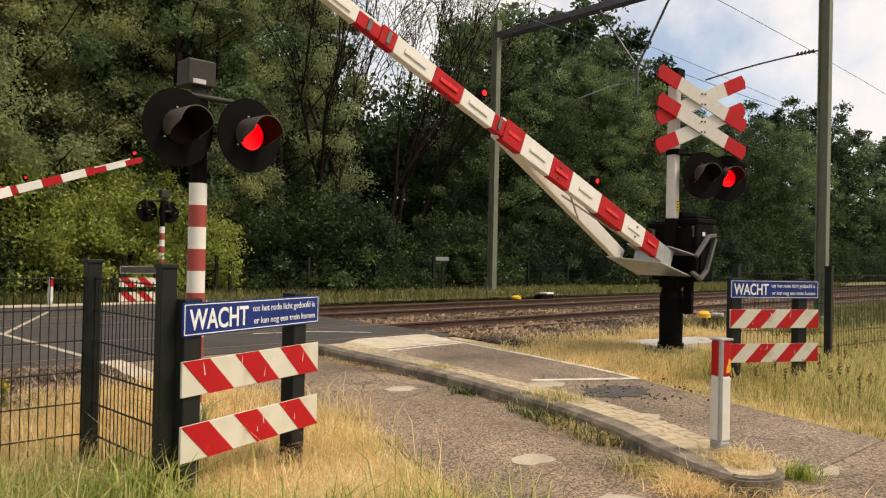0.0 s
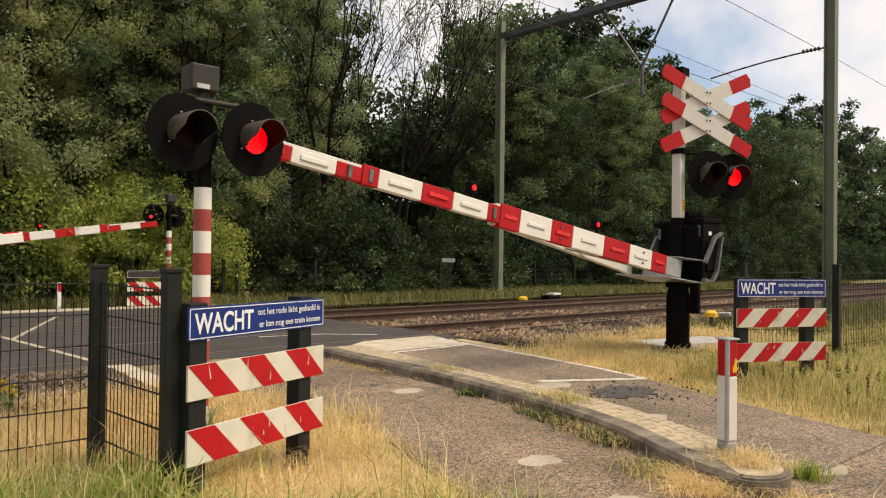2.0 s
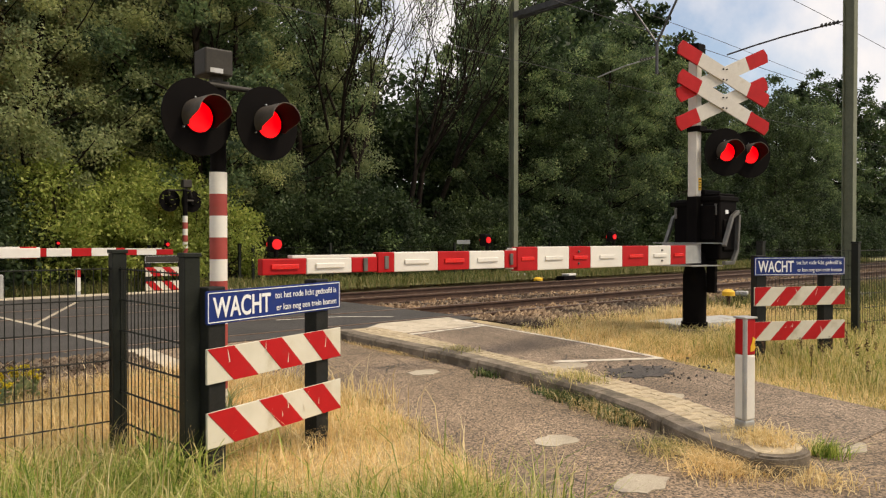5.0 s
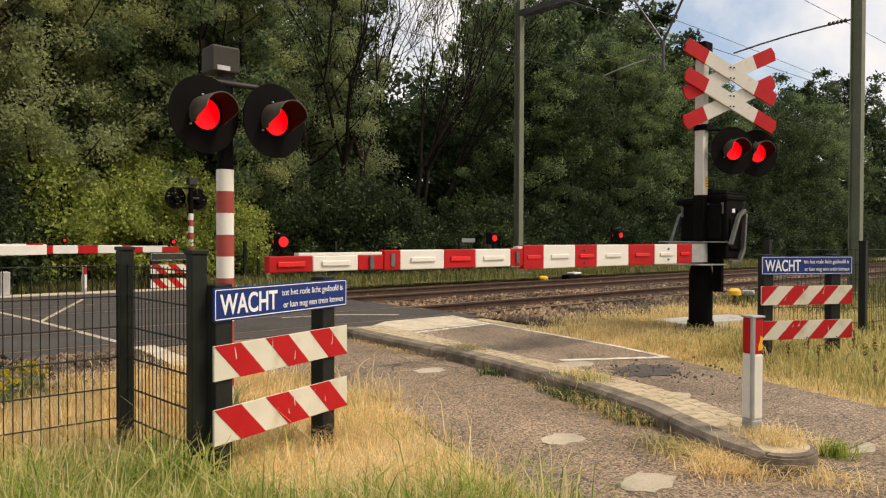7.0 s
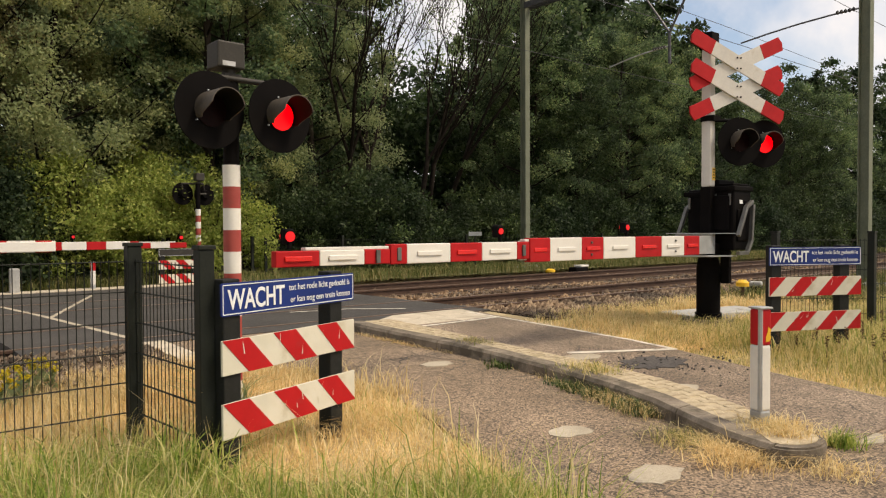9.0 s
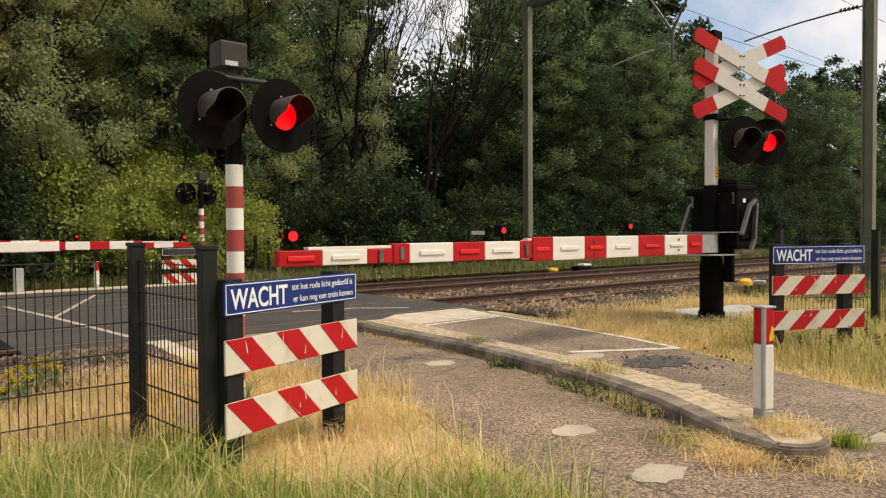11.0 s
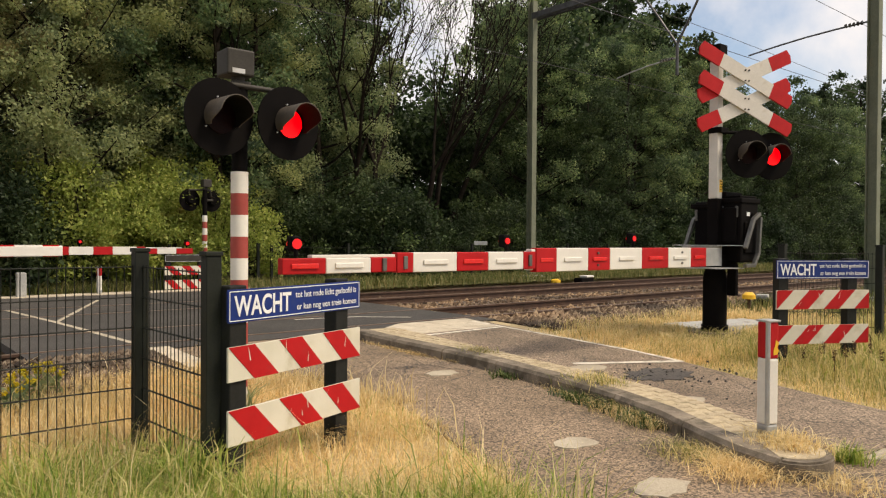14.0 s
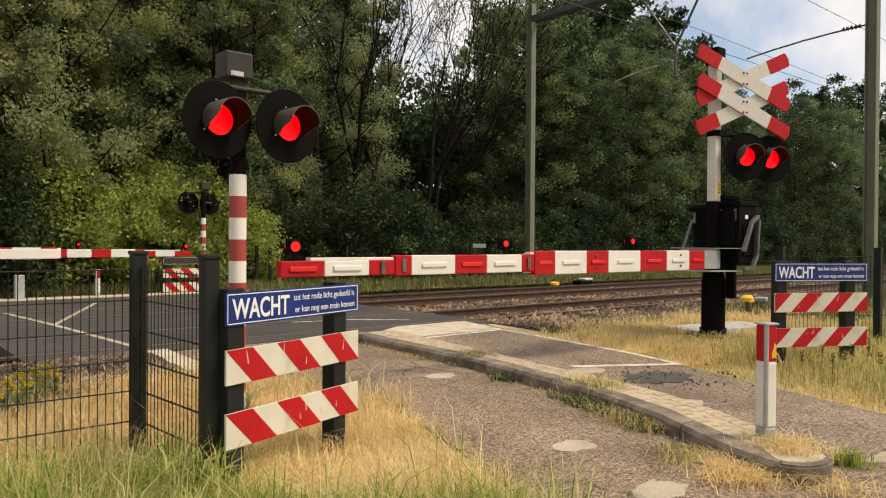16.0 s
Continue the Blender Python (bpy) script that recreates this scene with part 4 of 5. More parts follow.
track_box(pose(18.9, 15.5, 0.08, 0, 0, 5), "black track box with a pale lid", M_BOOMWHITE)
track_box(pose(14.6, 7.35, 0.1, 0, 0, 20) @ Matrix.Diagonal((0.6, 0.8, 1.2, 1)), "small dark point box in the ballast", M_GREYCON)
bm = B()
box(bm, (-0.9, -0.35, -0.1), (0.9, 0.35, 0.07), 0.015)
slab = done("cable_slab", bm, M_GREYCON)
slab.matrix_basis = pose(10.9, 6.15, 0.04, 0, 0, -12)
tagged(slab, "flat grey concrete cable cover slab", "slab")


# ---- overhead line ----
def h_mast(m, height, label):
    t = thing("catenary_mast", m, label, "mast", "catenary masts")
    bm = B()
    for y in (-0.115, 0.115):
        box(bm, (-0.11, y - 0.012, 0), (0.11, y + 0.012, height), 0.002)
    box(bm, (-0.01, -0.103, 0), (0.01, 0.103, height))
    part("column", bm, M_OLIVE, t)
    bm = B()
    box(bm, (-0.4, -0.4, -0.2), (0.4, 0.4, 0.1), 0.05)
    part("foundation", bm, M_GREYCON, t)
    return t


MX = 18.7
h_mast(pose(MX, 17.70, 0.1), 9.6, "grey-green steel overhead line mast beyond the tracks")
h_mast(pose(18.75, 6.80, 0.05), 9.9, "grey-green steel overhead line mast beside the near track")
portal = thing("overhead_line", Matrix(), "dark steel portal beam with thin overhead wires", "overhead line")
bm = B()
for x in (-0.13, 0.13):
    box(bm, (MX + x - 0.04, 6.5, 9.05), (MX + x + 0.04, 17.6, 9.25), 0.004)
for k in range(22):
    y = 6.7 + k * 0.5
    box(bm, (MX - 0.13, y - 0.02, 9.08), (MX + 0.13, y + 0.02, 9.1))
part("beam", bm, M_WIRE, portal)
bm = B()
rod(bm, (MX, 13.36, 9.05), (MX, 12.0, 7.08), 0.035, n=8)
rod(bm, (MX, 10.88, 9.05), (MX, 12.0, 7.08), 0.035, n=8)
rod(bm, (MX, 12.0, 7.1), (MX, 12.0, 6.2), 0.045, n=10)
part("hanger", bm, M_WIRE, portal)
for y0, z0, y1, z1, mm in ((12.0, 6.7, 14.1, 6.45, M_GALV), (6.9, 6.60, 9.85, 6.35, M_WIRE)):
    bm = B()
    pts = [(y0 + (y1 - y0) * u, z0 + (z1 - z0) * u + 0.05 * math.sin(u * 3.14)) for u in (0, 0.25, 0.5, 0.75, 1)]
    for (ya, za), (yb, zb) in zip(pts, pts[1:]):
        rod(bm, (MX, ya, za), (MX, yb, zb), 0.022, n=8)
    arm = part("steady_arm", bm, mm, portal)
    bm = B()
    s = 1 if y1 > y0 else -1
    for k in range(5):
        y = y0 + s * (0.15 + 0.09 * k)
        rod(bm, (MX, y, pts[0][1]), (MX, y + 0.04, pts[0][1]), 0.055, 0.035, n=12)
    part("insulator", bm, M_BOXGREY, arm)


def line_wire(y, z, sag, r, label, x0=-30.0, x1=150.0, spans=3):
    n = 12 * spans
    bm = B()
    prev = None
    for i in range(n + 1):
        x = x0 + (x1 - x0) * i / n
        zz = z - sag * (1 - math.cos(2 * math.pi * (x - MX) / 60.0)) / 2
        ring = [bm.verts.new((x, y + r * math.cos(a), zz + r * math.sin(a))) for a in (0, 1.257, 2.513, 3.77, 5.027)]
        if prev:
            for k in range(5):
                bm.faces.new((prev[k], prev[(k + 1) % 5], ring[(k + 1) % 5], ring[k]))
        prev = ring
    part("wire", bm, M_WIRE, portal, label)


for y, z in ((9.85, 8.7), (13.85, 8.85)):
    line_wire(y, 6.3, 0.03, 0.008, "thin dark contact wire over the track")
    line_wire(y, z, 0.5, 0.009, "thin dark carrier wire over the track")


# ---- kerb strip, patches, road lines ----
KERB_H = 0.115
kerb = thing("kerb", Matrix(), "weathered concrete kerb with a sandy paved top", "kerb", kind="structure")


def kerb_stone(y0, y1):
    prof = ((0.0, -0.06), (0.004, KERB_H - 0.03), (0.03, KERB_H), (0.20, KERB_H + 0.002), (0.20, -0.06))
    bm = B()
    rings = []
    for y in np.linspace(y0 + 0.006, y1 - 0.006, 4):
        x0 = KERB_FRONT(y)
        rings.append([bm.verts.new((x0 + p, y, gz(x0, y) + q)) for p, q in prof])
    for a, b in zip(rings, rings[1:]):
        for i in range(len(prof) - 1):
            bm.faces.new((a[i], a[i + 1], b[i + 1], b[i]))
    bm.faces.new(rings[0])
    bm.faces.new(rings[-1])
    part("kerb_stone", bm, M_KERB, kerb)


ky = [2.05 + 0.87 * k for k in range(8)]
for a, b in zip(ky, ky[1:]):
    kerb_stone(a, b)
bm = B()
cx, rx = 4.52, 0.24
nose = [(cx + rx * math.cos(radians(a)), 2.05 + 0.20 * math.sin(radians(a))) for a in range(180, 361, 15)]
prism(bm, nose, -0.06, KERB_H)
bmesh.ops.bevel(bm, geom=[e for e in bm.edges if all(v.co.z > 0.05 for v in e.verts)], offset=0.014, segments=2, affect="EDGES")
part("kerb_nose", bm, M_KERB, kerb, "rounded kerb end")
bm = B()
prism(bm, [(cx + 0.025 + (x - cx) * 0.84, 2.07 + (y - 2.05) * 0.82) for x, y in nose] + [(cx + 0.23, 2.2), (cx - 0.02, 2.24)], KERB_H - 0.02, KERB_H + 0.003)
part("nose_top", bm, M_TILE, kerb, "pale worn top of the kerb end")
bm = B()
rows = []
for y in span(2.04, 8.1, 0.2):
    a, b = KERB_FRONT(y) + 0.19, KERB_BACK(y)
    rows.append([bm.verts.new((x, y, gz(x, y) + z)) for x, z in ((a, KERB_H - 0.003), (b, KERB_H - 0.006), (b + 0.03, -0.03))])
for p, q in zip(rows, rows[1:]):
    for i in range(2):
        bm.faces.new((p[i], p[i + 1], q[i + 1], q[i]))
part("paver_bed", bm, M_SAND, kerb, "sand in the joints")


def irregular(cx, cy, rx, ry, seed, n=34, rough=0.16):
    rng = random.Random(seed)
    return [(cx + rx * (1 + rng.uniform(-rough, rough)) * math.cos(a), cy + ry * (1 + rng.uniform(-rough, rough)) * math.sin(a)) for a in [2 * math.pi * k / n for k in range(n)]]


def patch(name, outline, lift, material, label):
    bm = B()
    z = gz(*outline[0])
    prism(bm, outline, z - 0.01, z + lift)
    return tagged(done(name, bm, material), label, "road patch", "road patches", kind="structure")


for i, (x, y, r) in enumerate(((3.94, 3.30, 0.16), (3.62, 2.40, 0.18), (4.80, 5.80, 0.17), (5.30, 1.90, 0.15), (6.3, 5.1, 0.22), (5.75, 3.55, 0.16))):
    patch("road_patch", irregular(x, y, r * 1.08, r * 0.76, i + 3, 17, 0.19), 0.006 if i < 4 else 0.018, M_PATCH, "pale concrete repair patch in the asphalt")
stones_at = np.random.default_rng(3)
for k in range(70):
    bm = B()
    r = float(stones_at.uniform(0.007, 0.019))
    bmesh.ops.create_icosphere(bm, subdivisions=1, radius=r)
    for v in bm.verts:
        v.co *= float(stones_at.uniform(0.7, 1.2))
    px, py = 6.75 + float(stones_at.normal(0, 0.38)), 4.25 + float(stones_at.normal(0, 0.3))
    o = done("tar_crumb", bm, M_TAR)
    o.matrix_basis = pose(px, py, gz(px, py) + 0.012 + r * 0.5)
    tagged(o, "loose crumb of dark tar on the path", "crumb", "tar crumbs")
patch("tar_patch", irregular(6.62, 4.42, 0.42, 0.30, 44, 40, 0.2), 0.019, M_TAR, "crumbling dark tar patch on the cycle path")


def road_line(points, width, lift, label, material=None):
    bm = B()
    pts = []
    for (xa, ya), (xb, yb) in zip(points, points[1:]):
        k = max(2, int(math.hypot(xb - xa, yb - ya) / 0.4))
        pts += [(xa + (xb - xa) * i / k, ya + (yb - ya) * i / k) for i in range(k)]
    pts.append(points[-1])
    prev = None
    for i, (x, y) in enumerate(pts):
        xn, yn = pts[min(i + 1, len(pts) - 1)]
        xp, yp = pts[max(i - 1, 0)]
        d = Vector((xn - xp, yn - yp, 0)).normalized()
        s = Vector((-d.y, d.x, 0)) * width / 2
        c = Vector((x, y, gz(x, y) + lift))
        cur = [bm.verts.new(c + s), bm.verts.new(c - s)]
        if prev:
            bm.faces.new((prev[0], prev[1], cur[1], cur[0]))
        prev = cur
    ob = done("road_line", bm, material or M_WHITELINE)
    return tagged(ob, label, "road marking", "road markings", kind="structure")


road_line([(7.75, 8.6), (7.72, 7.6), (7.71, 6.45), (7.68, 5.5), (7.52, 4.72)], 0.07, 0.017, "worn white edge line of the cycle path")
road_line([(7.53, 4.74), (6.34, 5.35)], 0.11, 0.0172, "worn white stop line across the cycle path")
road_line([(6.2, 7.80), (7.70, 7.87)], 0.10, 0.0171, "worn white line before the apron")
road_line([(2.3, 14.6), (2.56, 12.15), (2.80, 9.1)], 0.085, 0.017, "worn yellowish marking on the crossing", M_PATCH)
road_line([(2.56, 12.15), (4.14, 15.98)], 0.07, 0.0171, "worn yellowish marking on the crossing", M_PATCH)
road_line([(5.6, 10.4), (6.6, 10.2), (7.3, 9.6)], 0.07, 0.0172, "curved worn line on the crossing")

# ---- grass ----
def blades(name, xy, height, width, lean, material, label, seed, group="grass", hs=None):
    """Many bent blades of grass, each a quad and a tip."""
    rng = np.random.default_rng(seed)
    n = len(xy)
    a = rng.uniform(0, 2 * np.pi, n)
    d = np.stack([np.cos(a), np.sin(a)], 1)
    s = np.stack([-d[:, 1], d[:, 0]], 1)
    h = height * rng.uniform(0.5, 1.3, n)
    if hs:
        h = h * np.array([hs(p, q) for p, q in xy])
    w = width * rng.uniform(0.6, 1.4, n)
    L = h * lean * rng.uniform(0.15, 1.5, n)
    z = ground_z(xy[:, 0], xy[:, 1]) - 0.03
    v = np.zeros((n, 5, 3))
    for k, (fw, fl, fz) in enumerate(((-0.5, 0, 0), (0.5, 0, 0), (0.38, 0.3, 0.62), (-0.38, 0.3, 0.62), (0, 1.0, 1.0))):
        v[:, k, :2] = xy + s * (w * fw)[:, None] + d * (L * fl)[:, None]
        v[:, k, 2] = z + h * fz * (1 - 0.25 * lean * fl)
    me = bpy.data.meshes.new(name)
    me.vertices.add(n * 5)
    me.vertices.foreach_set("co", v.reshape(-1).astype(np.float32))
    idx = np.array([0, 1, 2, 3, 3, 2, 4])[None] + (np.arange(n) * 5)[:, None]
    me.loops.add(n * 7)
    me.loops.foreach_set("vertex_index", idx.reshape(-1).astype(np.int32))
    me.polygons.add(n * 2)
    st = (np.array([0, 4])[None] + (np.arange(n) * 7)[:, None]).reshape(-1)
    me.polygons.foreach_set("loop_start", st.astype(np.int32))
    me.polygons.foreach_set("loop_total", np.tile([4, 3], n).astype(np.int32))
    me.update(calc_edges=True)
    me.materials.append(material)
    ob = new(name, me)
    return tagged(ob, label, "grass", group, kind="stuff")


def field(rng, n, x0, x1, y0, y1, keep, clump=0.0):
    x, y = rng.uniform(x0, x1, n), rng.uniform(y0, y1, n)
    p = np.array([keep(a, b) for a, b in zip(x, y)])
    if clump:
        q = np.array([0.5 + 0.5 * noise.noise((a * 1.7, b * 1.7, 3.0)) for a, b in zip(x, y)])
        p = p * np.clip(0.15 + 1.9 * (q - 0.28) * clump + (1 - clump), 0, 1)
    m = rng.random(n) < p
    return np.stack([x[m], y[m]], 1)


rng = np.random.default_rng(11)


def low_by_verge(x, y):
    return min(1.0, max(0.28, 0.28 + (x - VERGE(y)) / 1.1)) * (0.75 + 0.5 * abs(noise.noise((x * 1.3, y * 1.3, 9))))


def low_by_path(x, y):
    return min(1.0, max(0.5, 0.55 + (PATH_LEFT(y) - x) / 0.7)) * (0.75 + 0.5 * abs(noise.noise((x * 1.6, y * 1.6, 4))))



def near_depth(x, y):
    return 0.652 * x + 0.758 * y


def on_left(x, y):
    return 1.0 if x < PATH_LEFT(y) + 0.22 * noise.noise((y * 2.3, 0, 0)) + 0.08 else 0.0


def before_board(x, y):
    """Low growth just in front of the warning stand."""
    u = ((x - 1.69) * 1.14 + (y - 3.95) * 0.40) / 1.46
    v = ((x - 1.69) * -0.40 + (y - 3.95) * 1.14) / 1.21
    return 0.12 if -0.1 < u < 1.1 and -0.75 < v < 0.05 else 1.0


def green_share(x, y):
    g = 1.0 if near_depth(x, y) < 4.05 + 0.6 * noise.noise((x * 1.2, y * 1.2, 8)) else 0.12
    if near_depth(x, y) > 3.85 and x > 2.2 + 0.3 * noise.noise((y * 2, 1, 1)):
        g *= 0.35
    return g * on_left(x, y) * min(1.0, max(0.0, (near_depth(x, y) - 0.6 + 0.5 * noise.noise((x * 1.5, y * 1.5, 3))) / 1.6)) * before_board(x, y)


def dry_share(x, y):
    d = near_depth(x, y)
    return on_left(x, y) * (d > 2.4) * (0.6 + 0.4 * before_board(x, y)) * (0.35 if d < 3.5 and x < 2 else 1.0)


# dark sheet gives the grass its shaded gaps by colour
turf = strip("turf", lambda y: -7.0, lambda y: max(-6.5, min(PATH_LEFT(y) - 0.2, (4.05 - 0.758 * y) / 0.652)) + 0.12 * noise.noise((y * 3.0, 2.0, 0.0)), -6.0, 4.9, M_TURF, 0.004, 0.1, "turf under the tall grass, darkened like the shade between blades", "ground")
blades("green_grass", field(rng, 130000, -1.9, 3.6, -0.9, 5.0, green_share, 0.4), 0.25, 0.006, 1.0, M_GREEN, "tall green grass with dry stalks", 1, hs=low_by_path)
blades("green_grass", field(rng, 9000, -1.6, 3.0, 0.8, 4.6, green_share, 0.7), 0.40, 0.007, 0.75, M_GREEN, "taller stalks of green grass", 2)
blades("dry_stalks", field(rng, 1500, -1.6, 3.0, 1.6, 4.6, green_share, 0.7), 0.52, 0.0045, 0.45, M_DRY, "pale thin stalks above the green grass", 74)
blades("dry_grass", field(rng, 80000, 0.2, 4.8, 1.2, 7.2, lambda x, y: dry_share(x, y) * (1.0 if x > 1.6 else 0.5), 0.45), 0.19, 0.0045, 1.15, M_DRY, "golden dry grass round the warning stand", 3, hs=low_by_path)
blades("dry_grass", field(rng, 2200, 0.2, 4.6, 2.0, 7.0, lambda x, y: dry_share(x, y) * before_board(x, y), 0.8), 0.40, 0.005, 0.7, M_DRY, "long straw stalks", 4)
blades("dry_grass", field(rng, 15000, -5, 4.4, 4.9, 7.2, lambda x, y: on_left(x, y) * (0.9 if y < 6.2 else 0.10), 0.8), 0.25, 0.007, 0.7, M_DRY, "tall straw-coloured grass behind the fence", 5)

blades("green_grass", field(rng, 52000, -6.5, 2.4, -5.0, 5.0, lambda x, y: on_left(x, y) * (near_depth(x, y) < 2.2), 0.5), 0.2, 0.011, 1.0, M_GREEN, "green grass beside the path", 41)
blades("dry_grass", field(rng, 16000, -6.5, 2.4, -5.0, 5.0, lambda x, y: on_left(x, y) * (near_depth(x, y) < 2.45), 0.6), 0.17, 0.009, 1.1, M_DRY, "dry straw among the green grass", 42)
blades("verge_grass", field(rng, 12000, 5.6, 13.0, -5.0, 0.5, lambda x, y: 1.0 if x > VERGE(y) + 0.05 else 0.0, 0.5), 0.24, 0.011, 1.0, M_MIXED, "half-dry grass along the road verge", 43)


def verge_share(x, y):
    return 1.0 if x > VERGE(y) + 0.10 * noise.noise((y * 2.5, 4, 0)) and not (9.3 < x < 10.3 and 5.1 < y < 6.1) and not (10.0 < x < 11.9 and 5.6 < y < 6.7) else 0.0


blades("verge_grass", field(rng, 95000, 6.5, 15, 0.5, 7.6, lambda x, y: verge_share(x, y) * (0.9 if y < 5.6 else 0.25), 0.5), 0.22, 0.006, 0.95, M_MIXED, "half-dry verge grass", 6, hs=low_by_verge)
blades("verge_grass", field(rng, 46000, 6.9, 17, 0.2, 4.9, lambda x, y: verge_share(x, y) * min(1.0, max(0.0, (x - VERGE(y) - 0.25) * 0.8)), 0.6), 0.36, 0.0075, 0.8, M_MIXED, "tall half-dry verge grass", 7, hs=low_by_verge)
blades("verge_grass", field(rng, 16000, 7.2, 17, 0.2, 4.9, lambda x, y: verge_share(x, y) * min(1.0, max(0.0, (x - VERGE(y) - 0.4) * 0.7)), 0.9), 0.34, 0.0075, 0.8, M_GREEN, "tall green verge grass", 71, hs=low_by_verge)
blades("dry_grass", field(rng, 40000, 7.3, 14, 4.6, 7.5, lambda x, y: verge_share(x, y) * (1.0 if y < 7.0 else 0.25), 0.6), 0.22, 0.006, 1.0, M_DRY, "straw-coloured grass between path and ballast", 8, hs=low_by_verge)
blades("dry_grass", field(rng, 12000, 6.3, 8.4, 0.5, 5.2, lambda x, y: verge_share(x, y) * (1.0 if x < VERGE(y) + 0.5 else 0.1), 0.6), 0.2, 0.005, 1.4, M_DRY, "short dry grass along the path edge", 9, hs=low_by_verge)
blades("far_grass", field(rng, 30000, 7.5, 48, 15.9, 19.6, lambda x, y: 1.0, 0.5), 0.32, 0.018, 0.7, M_FARGRASS, "grass between the far rail and the fence", 10)
blades("far_grass", field(rng, 12000, -4, 9, 17.95, 20.0, lambda x, y: 1.0, 0.5), 0.34, 0.018, 0.7, M_FARGRASS, "grass beyond the crossing", 12)
blades("far_grass", field(rng, 16000, 13, 48, 5.0, 7.6, lambda x, y: 1.0, 0.5), 0.34, 0.018, 0.7, M_FARGRASS, "grass on the near side of the rails", 13)


def along_kerb(n, spread, seed, y0=1.7, y1=8.1):
    r = np.random.default_rng(seed)
    y = r.uniform(y0, y1, n)
    q = np.array([0.5 + 0.5 * noise.noise((v * 1.9, 0, 5.5)) for v in y])
    y = y[r.random(n) < np.clip((q - 0.36) * 3.4, 0.03, 1)]
    x = np.array([KERB_FRONT(max(v, 1.9)) for v in y]) - np.abs(r.normal(0, spread, len(y))) + 0.01
    return np.stack([x, y], 1)


blades("kerb_weeds", along_kerb(3600, 0.05, 21), 0.09, 0.005, 1.2, M_DRY, "weeds and dry grass growing along the kerb", 22)
blades("kerb_weeds", along_kerb(2400, 0.11, 23, 1.7, 4.2), 0.15, 0.004, 1.5, M_DRY, "straggling straw at the kerb foot", 24)


def tuft(cx, cy, r, n, h, w, mat, label, seed, lift=0.0, lean=0.9):
    g = np.random.default_rng(seed)
    p = np.stack([cx + g.normal(0, r, n), cy + g.normal(0, r, n)], 1)
    o = blades("grass_tuft", p, h, w, lean, mat, label, seed)
    o.location.z = lift
    return o


tuft(4.70, 2.20, 0.11, 620, 0.12, 0.005, M_DRY, "dry tuft at the foot of the marker post", 31, 0.11, 1.5)
tuft(4.58, 2.10, 0.07, 260, 0.09, 0.006, M_DRY, "dry tuft on the kerb end", 32, 0.11)
tuft(5.00, 1.92, 0.06, 260, 0.16, 0.007, M_GREEN, "green tuft beside the kerb end", 33)
for k, y in enumerate((2.7, 3.2, 3.38, 3.52, 3.66, 3.8, 3.95, 4.1, 4.25, 4.4, 5.3)):
    tuft(KERB_FRONT(y) - 0.06, y, 0.07, 60 + 45 * (k % 4), 0.08 + 0.03 * (k % 3), 0.014, M_WEED if k % 3 else M_LEAF_A, "dark green weeds at the kerb foot", 51 + k)
tuft(4.18, 2.25, 0.13, 420, 0.17, 0.005, M_DRY, "straw at the kerb end", 34, 0.0, 1.7)
tuft(4.30, 2.65, 0.12, 260, 0.15, 0.005, M_MIXED, "straggling weeds at the kerb end", 73, 0.0, 1.6)
tuft(4.42, 1.74, 0.10, 260, 0.13, 0.005, M_DRY, "straw before the kerb end", 70, 0.0, 1.4)
tuft(5.35, 4.1, 0.10, 200, 0.13, 0.007, M_MIXED, "weeds on the paved strip", 35, 0.1)
tuft(5.4, 4.35, 0.13, 300, 0.12, 0.007, M_MIXED, "small weeds on the paved strip", 36, 0.1)
tuft(5.6, 6.1, 0.1, 260, 0.1, 0.008, M_MIXED, "small weeds on the paved strip", 37, 0.1)
tuft(9.6, 5.3, 0.30, 700, 0.2, 0.010, M_MIXED, "weeds round the barrier footing", 38, 0.03)
tuft(1.5, 3.95, 0.1, 200, 0.36, 0.012, M_GREEN, "leafy green weeds by the fence post", 39)
tuft(2.25, 5.15, 0.07, 160, 0.42, 0.014, M_LEAF_B, "leafy weeds at the signal pole", 40)


# ---- trees and shrubs ----
def leaves(centres, radii, per, size, seed, flat=0.75):
    """Rhombic leaves scattered round clump centres."""
    r = np.random.default_rng(seed)
    n = len(centres) * per
    c = np.repeat(centres, per, 0)
    rad = np.repeat(radii, per)[:, None]
    o = r.normal(0, 1, (n, 3))
    o /= np.linalg.norm(o, axis=1)[:, None]
    o *= (r.random((n, 1)) ** 0.45) * rad * r.uniform(0.7, 1.25, (n, 1))
    o[:, 2] *= flat
    p = c + o
    u = r.normal(0, 1, (n, 3))
    u /= np.linalg.norm(u, axis=1)[:, None]
    nrm = r.normal(0, 1, (n, 3)) + np.array([0, 0, 0.9])
    w = np.cross(nrm, u)
    w /= np.linalg.norm(w, axis=1)[:, None] + 1e-6
    s = size * r.uniform(0.55, 1.35, (n, 1))
    v = np.stack([p - u * s, p + w * s * 0.55, p + u * s, p - w * s * 0.55], 1)
    return v


